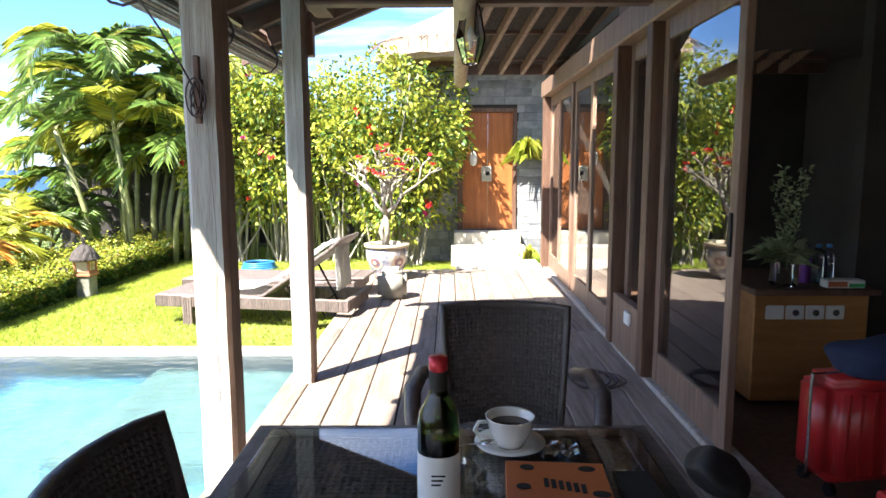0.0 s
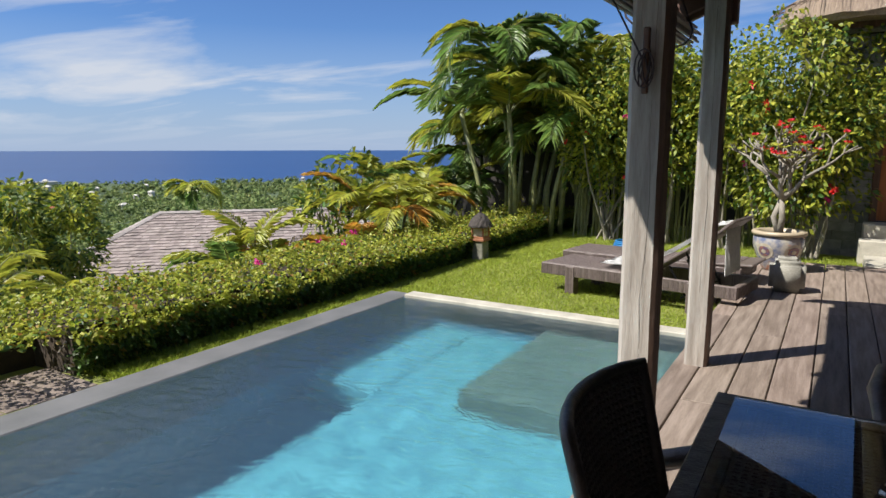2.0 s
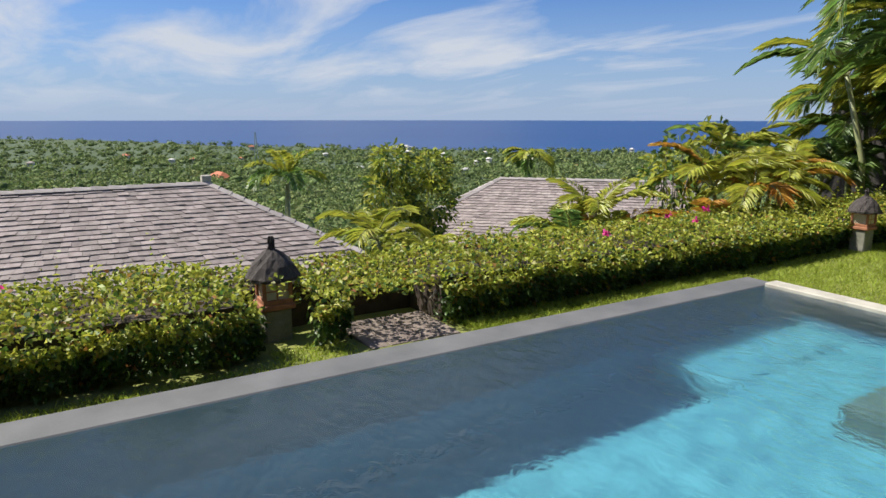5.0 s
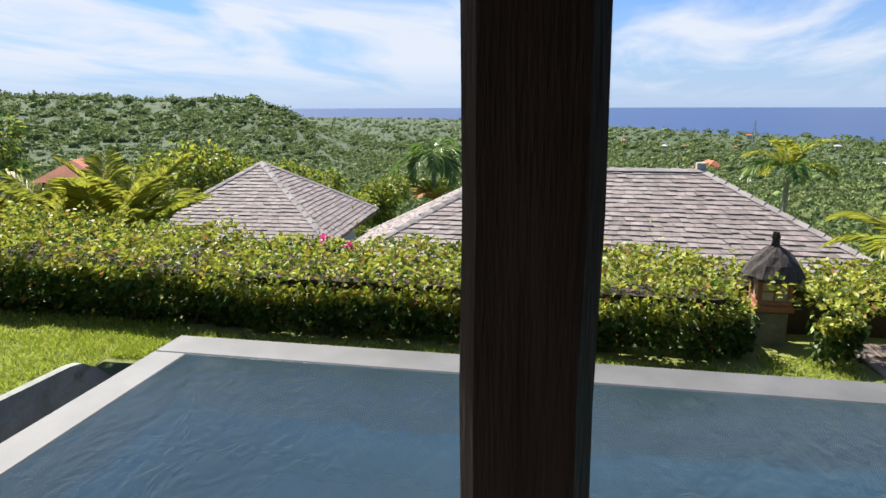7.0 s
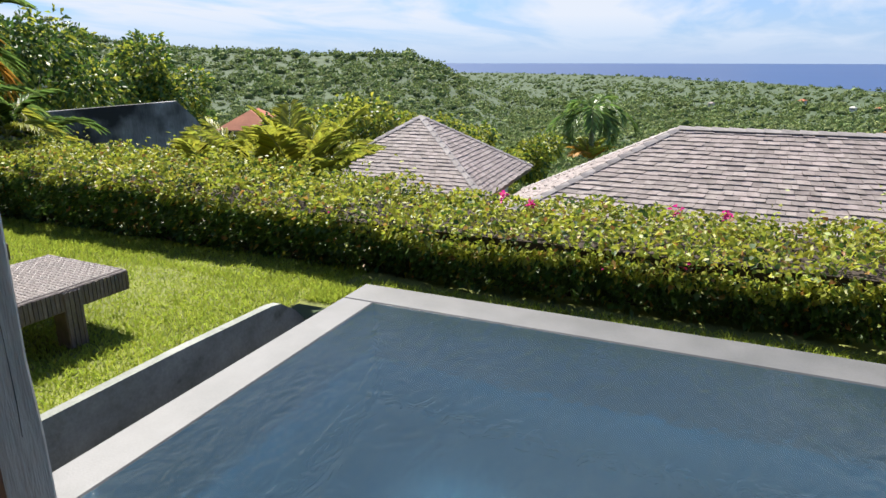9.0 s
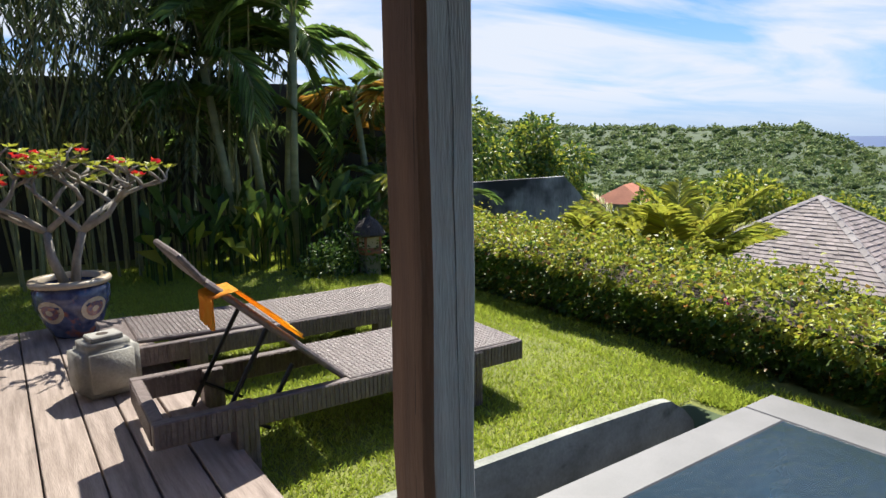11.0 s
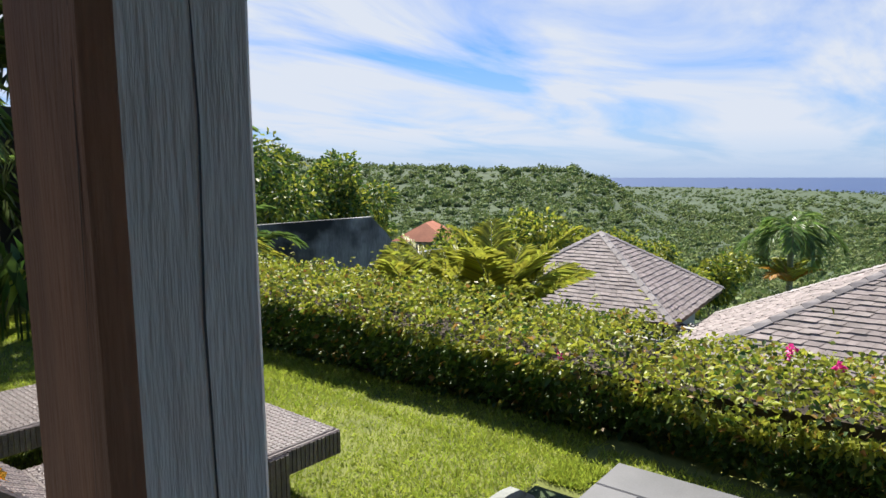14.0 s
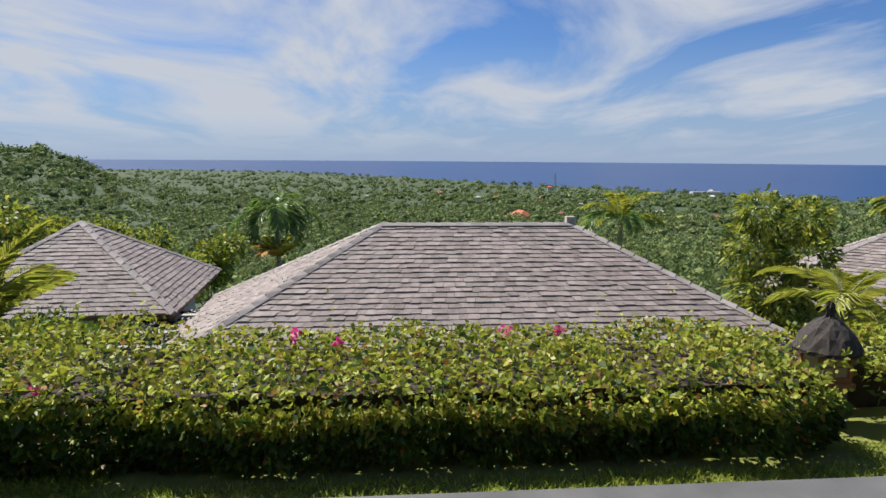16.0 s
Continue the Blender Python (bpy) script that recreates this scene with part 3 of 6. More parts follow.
def post(name, x, y, label, wx=0.131, wy=0.131, sheltered="postbrown"):
    t = thing(name, pose(x, y, 0), label, "post", "veranda posts")
    bm = bmesh.new()
    r = random.Random(int((x + y) * 1000))
    rows = 14
    prof = [(-1, -1), (1, -1), (1, 1), (-1, 1)]
    ch = 0.12
    ring = []
    for k in range(rows + 1):
        z = 2.42 * k / rows
        wob = [r.uniform(-0.002, 0.002) for _ in range(2)]
        pts = []
        for (a, b), (c, d) in (((-1, -1), (1, -1)), ((1, -1), (1, 1)), ((1, 1), (-1, 1)), ((-1, 1), (-1, -1))):
            for s in (ch, 1 - ch):
                pts.append(bm.verts.new(((a + (c - a) * s) * wx / 2 + wob[0], (b + (d - b) * s) * wy / 2 + wob[1], z)))
        ring.append(pts)
    for p, q in zip(ring, ring[1:]):
        for k in range(8):
            bm.faces.new((p[k], p[(k + 1) % 8], q[(k + 1) % 8], q[k]))
    bm.faces.new(ring[0][::-1]); bm.faces.new(ring[-1])
    bm.normal_update()
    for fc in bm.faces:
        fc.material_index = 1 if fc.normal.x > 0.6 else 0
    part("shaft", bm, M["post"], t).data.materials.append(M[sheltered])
    # long drying cracks, as thin dark slits let into the faces
    bm = bmesh.new()
    for fx, fy, ax in ((0, -1, "x"), (1, 0, "y"), (0, 1, "x")):
        off, z, last = r.uniform(-0.02, 0.02), r.uniform(0.2, 0.5), None
        while z < 2.2:
            off = max(-0.045, min(0.045, off + r.uniform(-0.007, 0.007)))
            wd = r.uniform(0.0003, 0.0011)
            ex, ey = wx / 2 + 0.0012, wy / 2 + 0.0012
            c = (off, fy * ey) if ax == "x" else (fx * ex, off)
            pr = [(c[0] - wd, c[1]), (c[0] + wd, c[1])] if ax == "x" else [(c[0], c[1] - wd), (c[0], c[1] + wd)]
            cur = [bm.verts.new((*q, z)) for q in pr]
            if last:
                bm.faces.new((last[0], last[1], cur[1], cur[0]))
            last = cur
            z += r.uniform(0.06, 0.14)
    part("crack", bm, M["ink"], t)
    part("capital", box(-0.09, 0.09, 0.068, 0.16, 2.03, 2.24, 0.006), M["brownwood"], t, "dark squared timber bracket")
    return t


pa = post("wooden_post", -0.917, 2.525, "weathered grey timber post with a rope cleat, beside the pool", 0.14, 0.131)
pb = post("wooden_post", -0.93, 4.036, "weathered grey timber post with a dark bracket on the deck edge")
# near-black deck side stands for the shade on this post
pc = post("wooden_post", -1.163, -0.303, "timber post at the middle of the pool, deck side coloured dark for shade", 0.12, 0.122, "postshade")
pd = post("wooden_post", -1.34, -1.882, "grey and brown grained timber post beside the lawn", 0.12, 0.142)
# cleat and cords on the first post
bm = box(-0.012, 0.012, -0.105, -0.085, 1.52, 1.76, 0.004)
box(-0.010, 0.010, -0.087, -0.064, 1.60, 1.68, 0, bm)
part("cleat", bm, M["brownwood"], pa, "dark wooden rope cleat")
bm = bmesh.new()
for k in range(5):
    pts = [(0.012 * math.sin(k * 2 + a) + 0.020 * math.cos(a) * (0.6 + .15 * k), -0.095 - 0.006 * k, 1.61 + 0.065 * math.sin(a) * (0.6 + 0.12 * k)) for a in [2 * math.pi * j / 12 for j in range(13)]]
    tube(pts, 0.003, 5, bm, False)
tube([(0, -0.09, 1.62), (-0.12, -0.10, 1.85), (-0.30, -0.16, 2.15)], 0.004, 5, bm)
part("cord", bm, M["rope"], pa, "knotted dark cord")

beam = thing("roof_beam", pose(0, 0, 0), "dark timber wall plate resting on the veranda posts", "beam")
bm = bmesh.new()
for (x0, y0), (x1, y1) in (((-1.40, -2.7), (-1.163, -0.27)), ((-1.163, -0.27), (-0.913, 2.51)), ((-0.913, 2.51), (-0.90, 4.9))):
    for s in (0,):
        v = [bm.verts.new((x0 + a, y0, b)) for a, b in ((-.06, 2.42), (.06, 2.42), (.06, 2.56), (-.06, 2.56))]
        w = [bm.verts.new((x1 + a, y1, b)) for a, b in ((-.06, 2.42), (.06, 2.42), (.06, 2.56), (-.06, 2.56))]
        for k in range(4):
            bm.faces.new((v[k], v[(k + 1) % 4], w[(k + 1) % 4], w[k]))
bmesh.ops.recalc_face_normals(bm, faces=bm.faces[:])
part("plate", bm, M["rafter"], beam)
tagged(part("tie_beam", box(-0.86, 1.2, 2.40, 2.52, 2.36, 2.52, 0.01), M["rafter"]), "dark timber tie beam from post to house", "beam")
tagged(part("tie_beam", box(-0.86, 1.2, -0.33, -0.2, 2.36, 2.52, 0.01), M["rafter"]), "dark timber tie beam from post to house", "beam")
tagged(part("tie_beam", box(-0.86, 1.2, 3.98, 4.09, 2.30, 2.44, 0.01), M["rafter"]), "dark timber tie beam from post to house", "beam")


def slope_z(x):
    return 2.22 + (x + 1.5) * 0.40


roof = thing("roof", Matrix.Identity(4), "dark timber veranda roof with battens below", "roof", kind="structure")
bm = bmesh.new()
sk = lambda y: 0.06 * (y - 2.5)          # the eave follows the line of the posts
for za in (0.06, 0.10):
    c = [(-1.5 + sk(-2.8), -2.8), (4.2, -2.8), (4.2, 5.0), (-1.5 + sk(5.0), 5.0)]
    f = [bm.verts.new((a, b, slope_z(a) + za)) for a, b in c]
    bm.faces.new(f if za > 0.08 else f[::-1])
vs = list(bm.verts)
for k in range(4):
    bm.faces.new((vs[k], vs[(k + 1) % 4], vs[4 + (k + 1) % 4], vs[4 + k]))
part("covering", bm, M["thatch_dark"], roof)
y = -2.7
while y < 5.0:
    bm = bmesh.new()
    v = []
    for a, b in ((-1.48 + sk(y), 0), (4.2, 0)):
        v.append([bm.verts.new((a, y + s, slope_z(a) + h)) for s, h in ((-.03, -.06), (.03, -.06), (.03, .055), (-.03, .055))])
    for k in range(4):
        bm.faces.new((v[0][k], v[0][(k + 1) % 4], v[1][(k + 1) % 4], v[1][k]))
    bm.faces.new(v[0][::-1])
    part("rafter", bm, M["rafter"], roof)
    y += 0.51
for k in range(9):
    a = -1.4 + k * 0.42
    part("batten", box(a, a + 0.05, -2.75, 4.98, slope_z(a) + 0.005, slope_z(a) + 0.05), M["frame"], roof)
v = []
bm = bmesh.new()
for a in (-1.55, 4.2):
    v.append([bm.verts.new((a, y_, slope_z(a) + h)) for y_, h in ((4.98, -.10), (5.03, -.10), (5.03, .12), (4.98, .12))])
for k in range(4):
    bm.faces.new((v[0][k], v[0][(k + 1) % 4], v[1][(k + 1) % 4], v[1][k]))
bm.faces.new(v[0][::-1])
part("verge_board", bm, M["rafter"], roof)
# the hipped end over the entrance
bm = bmesh.new()
hz = lambda y: 2.40 + (7.5 - y) * 0.44
for za in (0.08, 0.12):
    f = [bm.verts.new((a, b, hz(b) + za)) for a, b in ((0.06, 7.55), (4.2, 7.55), (4.2, 4.9), (0.06, 4.9))]
    bm.faces.new(f)
part("covering", bm, M["thatch_dark"], roof)
for k in range(16):
    a = 0.10 + k * 0.24
    bm = bmesh.new()
    v = [[bm.verts.new((a + s + (7.5 - b) * 0.28, b, hz(b) + h)) for s, h in ((-.02, -.03), (.02, -.03), (.02, .07), (-.02, .07))] for b in (7.52, 4.9)]
    for j in range(4):
        bm.faces.new((v[0][j], v[0][(j + 1) % 4], v[1][(j + 1) % 4], v[1][j]))
    bm.faces.new(v[0][::-1])
    part("rafter", bm, M["frame"], roof)
for k in range(6):
    b = 7.4 - k * 0.45
    part("batten", box(0.08, 4.1, b - 0.02, b + 0.02, hz(b) + 0.05, hz(b) + 0.085), M["rafter"], roof)
part("eave_board", box(0.06, 4.2, 7.52, 7.56, 2.36, 2.50), M["rafter"], roof)
tagged(part("log_beam", tube([(0.06, -2.6, 2.42), (0.07, 2.5, 2.33), (0.10, 6.5, 2.16)], [0.07, 0.068, 0.06], 14), M["log"], smooth=True), "pale round coconut-wood log beam under the roof", "beam")
# rolled bamboo blind under the eave
bl = thing("rolled_blind", pose(-1.25, 0, 2.06), "rolled-up grey bamboo blind tied under the eave", "blind")
bm = bmesh.new()
for k in range(22):
    a, r = k * 0.75, 0.025 + 0.0028 * k
    tube([(r * math.cos(a), 2.2, r * math.sin(a)), (r * math.cos(a), 4.9, r * math.sin(a) + 0.03)], 0.009, 6, bm)
part("slat", bm, M["post"], bl)
for yy in (2.6, 3.6, 4.5):
    part("tie", tube([(0.095 * math.cos(j * math.pi / 6), yy, 0.01 + 0.095 * math.sin(j * math.pi / 6)) for j in range(13)] + [(0.0, yy, 0.26)], 0.006, 5), M["rope"], bl)
# hanging lantern lamp
hl = thing("hanging_lamp", pose(0.12, 4.0, 2.0), "faceted glass and wire lamp hanging from the log", "lamp")
prof = [(0.02, 0.33), (0.05, 0.29), (0.085, 0.10), (0.045, -0.04), (0.015, -0.05)]
g = part("glass_body", lathe(prof, 6), M["glass"], hl)
for k in range(6):
    a = 2 * math.pi * k / 6
    part("wire", tube([(r * 1.02 * math.cos(a), r * 1.02 * math.sin(a), z) for r, z in prof], 0.004, 5), M["black"], hl)
part("bulb", lathe([(0.004, 0.19), (0.02, 0.16), (0.028, 0.13), (0.012, 0.09), (0.012, 0.05), (0.0, 0.05)], 12), M["whitep"], hl)
part("cord", tube([(0, 0, 0.33), (0, 0, 0.42)], 0.004, 5), M["black"], hl)

# east front: sliding glass doors in timber frames
EX = 1.25
we = thing("wall_east", Matrix.Identity(4), "timber-framed glazed house front along the deck", "wall", kind="structure")
part("lintel", box(EX - 0.07, EX + 0.10, -5.8, 8.6, 2.20, 2.40, 0.01), M["frame"], we)
part("sill", box(EX - 0.03, EX + 0.10, -5.8, 8.6, -0.02, 0.03, 0.006), M["post"], we)
for yy in (4.06, 4.86, 8.45, -5.7):
    part("post", box(EX - 0.06, EX + 0.07, yy - 0.055, yy + 0.055, 0.03, 2.20, 0.006), M["brownwood"], we)
for k, (y0, y1, dx) in enumerate(((2.92, 3.99, 0.03), (4.13, 4.80, 0.06), (4.92, 5.95, 0.03), (5.99, 6.80, 0.05), (6.84, 7.62, 0.03), (7.66, 8.39, 0.05), (-5.6, -4.4, 0.03), (-4.35, -3.1, .05))):
    d = thing("door_%d" % (k + 1), pose(EX + dx, 0, 0), "brown timber sliding door with a tall clear pane", "door", "sliding doors", kind="structure")
    s = 0.075
    part("stile", box(-0.02, 0.02, y0, y0 + s, 0.03, 2.20, 0.004), M["frame"], d)
    part("stile", box(-0.02, 0.02, y1 - s, y1, 0.03, 2.20, 0.004), M["frame"], d)
    part("rail", box(-0.019, 0.019, y0 + s, y1 - s, 0.03, 0.22, 0.004), M["frame"], d)
    part("rail", box(-0.019, 0.019, y0 + s, y1 - s, 2.08, 2.20, 0.004), M["frame"], d)
    p = part("pane", box(-0.004, 0.004, y0 + s - 0.01, y1 - s + 0.01, 0.21, 2.09), M["glass"], d)
    p.visible_shadow = False
    if k == 0:
        part("handle", box(-0.034, -0.02, y0 + 0.025, y0 + 0.05, 0.95, 1.15, 0.004), M["black"], d)
part("upper_wall", box(EX - 0.02, EX + 0.10, -5.8, 4.95, 2.40, 3.3), M["rafter"], we)
# socket on the plinth
tagged(part("wall_socket", box(EX - 0.062, EX - 0.04, 4.30, 4.42, 0.28, 0.37, 0.006), M["whitep"]), "grey plastic weatherproof socket on the timber plinth", "socket")
part("plinth", box(EX - 0.04, EX + 0.02, 4.12, 4.80, 0.03, 0.42, 0.004), M["frame"], we)
# bedroom behind the open door, surfaces coloured near-black for its lack of light
room = thing("room", Matrix.Identity(4), "unlit bedroom behind the glass doors", "room", kind="structure")
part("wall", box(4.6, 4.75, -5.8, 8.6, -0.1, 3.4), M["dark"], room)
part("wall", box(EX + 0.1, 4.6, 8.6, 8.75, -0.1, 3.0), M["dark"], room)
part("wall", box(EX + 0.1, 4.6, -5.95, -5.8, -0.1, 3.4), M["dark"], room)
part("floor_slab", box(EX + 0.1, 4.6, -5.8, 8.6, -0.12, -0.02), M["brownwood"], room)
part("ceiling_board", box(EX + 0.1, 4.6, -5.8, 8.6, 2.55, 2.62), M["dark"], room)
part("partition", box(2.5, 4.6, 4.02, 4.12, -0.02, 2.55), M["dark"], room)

# north garden wall with the entrance
NY = 10.0
wn_ = thing("wall_north", Matrix.Identity(4), "grey andesite tiled garden wall around the entrance door", "wall", kind="structure")
DX0, DX1, DZ0, DZ1 = 0.12, 1.02, 0.36, 2.20
bm = box(-0.80, DX0, NY + 0.02, NY + 0.35, -0.5, 2.75)
box(DX1, 3.5, NY + 0.02, NY + 0.35, -0.5, 2.75, 0, bm)
box(DX0, DX1, NY + 0.02, NY + 0.35, DZ1, 2.75, 0, bm)
box(DX0, DX1, NY + 0.02, NY + 0.35, -0.5, DZ0, 0, bm)
part("core", bm, M["dark"], wn_)
row = 0
z = -0.15
while z < 2.70:
    h = 0.12
    x = -0.80 - (row % 3) * 0.13
    while x < 2.2:
        w = rd.choice((0.28, 0.36, 0.42))
        a, b = max(x, -0.80), min(x + w, 2.2)
        x += w
        zz = z + h / 2
        if b - a < 0.05:
            continue
        if DZ0 - 0.05 < zz < DZ1 + 0.02:
            if a >= DX0 and b <= DX1:
                continue
            if a < DX0 < b:
                b = DX0
            if a < DX1 < b:
                a = DX1
        if a < -0.03 and b > -0.22 and 1.16 < zz < 1.62:
            if a < -0.22:
                b = -0.22
            elif b > -0.03:
                a = -0.03
            else:
                continue
        if b - a < 0.03:
            continue
        part("tile", box(a + 0.002, b - 0.002, NY - rd.uniform(0.0, 0.012), NY + 0.03, z + 0.002, z + h - 0.002), M["stone"], wn_)
    z += h
    row += 1
part("niche_ledge", box(-0.26, 0.0, NY - 0.07, NY + 0.02, 1.10, 1.16, 0.004), M["stone"], wn_)
ed = thing("entrance_door", pose(0, NY, 0), "orange teak double door with carved mask and stone lock plate", "door", kind="structure")
part("frame", box(DX0, DX0 + 0.08, -0.03, 0.12, DZ0, DZ1, 0.006), M["brownwood"], ed)
part("frame", box(DX1 - 0.06, DX1, -0.03, 0.12, DZ0, DZ1, 0.006), M["brownwood"], ed)
part("frame", box(DX0 + 0.08, DX1 - 0.06, -0.03, 0.12, DZ1 - 0.06, DZ1, 0.006), M["brownwood"], ed)
mx = (DX0 + DX1 + 0.02) / 2
part("leaf", box(DX0 + 0.082, mx - 0.002, 0.02, 0.07, DZ0 + 0.01, DZ1 - 0.062, 0.004), M["door"], ed)
part("leaf", box(mx + 0.002, DX1 - 0.062, 0.02, 0.07, DZ0 + 0.01, DZ1 - 0.062, 0.004), M["door"], ed)
part("lock_plate", box(mx - 0.10, mx + 0.06, -0.012, 0.02, 1.10, 1.33, 0.012), M["limestone"], ed, "pale carved stone lock plate")
part("lock", box(mx - 0.03, mx + 0.03, -0.03, -0.012, 1.19, 1.25, 0.006), M["black"], ed)
bm = lathe([(0.0, 0.0), (0.045, 0.02), (0.062, 0.10), (0.055, 0.17), (0.03, 0.215), (0.0, 0.225)], 14)
for v in bm.verts:
    v.co = Vector((v.co.x, v.co.y * 0.55, v.co.z))
part("ornament", bm, M["paper"], ed, "small white carved oval ornament", True).location = (mx - 0.22, 0.0, 1.33)
part("hook", box(mx - 0.01, mx + 0.01, 0.0, 0.02, 1.95, 2.0, 0.004), M["steel"], ed)
st = thing("entrance_steps", Matrix.Identity(4), "pale worn stone steps below the entrance door", "steps", kind="structure")
part("step", box(0.06, 1.06, 9.62, NY - 0.012, -0.15, 0.355, 0.012), M["limestone"], st)
part("step", box(0.02, 1.10, 9.34, 9.618, -0.15, 0.18, 0.012), M["limestone"], st)
tagged(part("paving_slab", box(0.08, 1.24, 8.44, 9.338, -0.2, 0.0, 0.01), M["limestone"]), "sandy paving slab before the entrance steps", "paving", kind="structure")
# thatched gate roof
tr_ = thing("gate_roof", pose(0.9, 10.7, 2.75), "thick weathered thatch roof over the entrance gate", "thatch roof")
bm = bmesh.new()
rows_ = [(1.95, 0.10), (2.02, 0.16), (1.98, 0.40), (1.55, 0.62), (0.9, 0.95), (0.25, 1.25), (0.0, 1.3)]
ring = []
rt = random.Random(9)
for r, z in rows_:
    ring.append([bm.verts.new((r * math.copysign(abs(math.cos(a)) ** 0.55, math.cos(a)) * (1 + rt.uniform(-.02, .02)), 0.75 * r * math.copysign(abs(math.sin(a)) ** 0.55, math.sin(a)), z + rt.uniform(-.025, .025))) for a in [2 * math.pi * k / 40 for k in range(40)]])
for a, b in zip(ring, ring[1:]):
    for k in range(40):
        bm.faces.new((a[k], a[(k + 1) % 40], b[(k + 1) % 40], b[k]))
bm.faces.new(ring[0][::-1])
part("thatch", bm, M["thatch"], tr_)
n = 2600
aa = RNG.uniform(0, 2 * math.pi, n); rr = RNG.uniform(0.5, 2.0, n)
sx = np.sign(np.cos(aa)) * np.abs(np.cos(aa)) ** 0.55; sy = np.sign(np.sin(aa)) * np.abs(np.sin(aa)) ** 0.55
pp = np.stack([rr * sx, 0.75 * rr * sy, 1.28 - 0.46 * rr + 0.02], 1)
leaves("straw", pp, np.stack([sx, sy, -0.55 + 0 * sx], 1), 0.22, 0.012, M["thatch"], tr_, droop=0.1)
part("beam", box(-1.7, 1.7, -1.0, -0.9, 0.02, 0.14), M["brownwood"], tr_)
for sx_ in (-1.6, 1.6):
    part("post", box(sx_ - .06, sx_ + .06, -.6, .6, -1.2, 0.12), M["brownwood"], tr_)


tagged(leaves("woods_foliage", WOODS[0], WOODS[1], WOODS[2], WOODS[2] * 0.8, M["woods"], droop=0.1), "ragged green foliage of the far woods", "foliage", kind="stuff")

# ---- hedge ----
def hedge_top(y):
    return 0.19 + 0.20 * min(1, max(0, (-2.0 - y) / 3.0)) + 0.05 * noise.noise((y * 1.1, 0, 0)) + 0.05 * noise.noise((y * 3.1, 5, 0))


hedge = thing("hedge", pose(0, 0, 0), "clipped bougainvillea hedge, yellow-green on top and dark twigs below", "hedge", kind="stuff")
HX0, HX1 = -5.6, -4.40
n = 88000
hy = RNG.uniform(-7.6, 11.6, n)
u = RNG.random(n)
hp = np.zeros((n, 3)); hd = np.zeros((n, 3))
for i in range(n):
    y = hy[i]
    top = hedge_top(y)
    bulge = 0.10 * noise.noise((y * 1.7, 1, 4)) + 0.09 * noise.noise((y * 4.5, 8, 2))
    bulge += 0.06 * max(0.0, min(1.0, (y + 3.2) / 0.6, (0.95 - y) / 0.3))
    if u[i] < 0.52:                      # front face
        z = -0.20 + (top + 0.12) * RNG.random() ** 0.75
        inn = 0.10 * (max(0, 0.22 - z) / 0.3)
        hp[i] = (HX1 + bulge + 0.04 - inn - 0.16 * RNG.random() ** 2 - 0.10 * max(0, (z - top + 0.12)) / 0.12, y, z + bulge * 0.3)
        hd[i] = (0.9, RNG.normal() * 0.6, 0.25 + RNG.normal() * 0.5)
    elif u[i] < 0.93:                    # top
        x = RNG.uniform(HX0, HX1)
        hp[i] = (x + bulge, y, top + min(bulge, 0.08) * 0.8 - 0.09 * RNG.random() ** 1.2 + 0.03 * noise.noise((x * 4, y * 4, 0)))
        hd[i] = (RNG.normal() * 0.7, RNG.normal() * 0.7, 0.6)
    else:
        hp[i] = (RNG.uniform(HX0, HX1 - 0.1), y, RNG.uniform(-0.05, top - 0.05))
        hd[i] = RNG.normal(size=3)
keep = ~((hp[:, 1] > 0.86) & (hp[:, 1] < 1.18) & (hp[:, 0] > -5.14)) & ~((hp[:, 1] > 1.45) & (hp[:, 1] < 2.2) & (hp[:, 0] > -4.9) & (hp[:, 2] < 0.10))
hp, hd = hp[keep], hd[keep]
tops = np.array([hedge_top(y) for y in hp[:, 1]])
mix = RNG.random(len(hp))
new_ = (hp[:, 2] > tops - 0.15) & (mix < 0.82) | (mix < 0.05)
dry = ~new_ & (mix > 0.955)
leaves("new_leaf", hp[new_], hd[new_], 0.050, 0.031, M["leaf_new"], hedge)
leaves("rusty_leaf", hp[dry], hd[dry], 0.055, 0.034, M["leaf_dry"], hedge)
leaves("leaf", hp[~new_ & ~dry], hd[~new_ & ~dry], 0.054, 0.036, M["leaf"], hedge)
# upright shoots
n = 420
sy_ = RNG.uniform(-7, 11, n); sx_ = RNG.uniform(HX0, HX1, n)
pos, dd = [], []
for a, b in zip(sx_, sy_):
    h = RNG.uniform(0.06, 0.24) * (1.4 if RNG.random() < 0.15 else 0.7)
    for k in range(7):
        pos.append((a + RNG.normal() * 0.012, b + RNG.normal() * 0.012, hedge_top(b) - 0.02 + h * k / 6)); dd.append((RNG.normal(), RNG.normal(), 0.5))
leaves("shoot", np.array(pos), np.array(dd), 0.05, 0.026, M["leaf_new"], hedge)
# bare stems below
limbs = []
for _ in range(170):
    y = RNG.uniform(-7.4, 11.2); x = RNG.uniform(-4.9, -4.58)
    if 0.95 < y < 2.2:
        continue
    pts = [(x, y, -0.28)]
    for k in range(4):
        q = pts[-1]
        pts.append((q[0] + RNG.normal() * 0.035 + 0.015, q[1] + RNG.normal() * 0.06, q[2] + 0.11))
    limbs.append((pts, [0.011, 0.010, 0.008, 0.006, 0.004]))
part("stem", merge_tubes(limbs, 5), M["bark"], hedge)
# added filler boxes: block the sun and colour the hedge's shaded inside dark
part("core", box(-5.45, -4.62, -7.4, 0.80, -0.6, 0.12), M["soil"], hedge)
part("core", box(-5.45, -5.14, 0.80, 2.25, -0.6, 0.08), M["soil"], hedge)
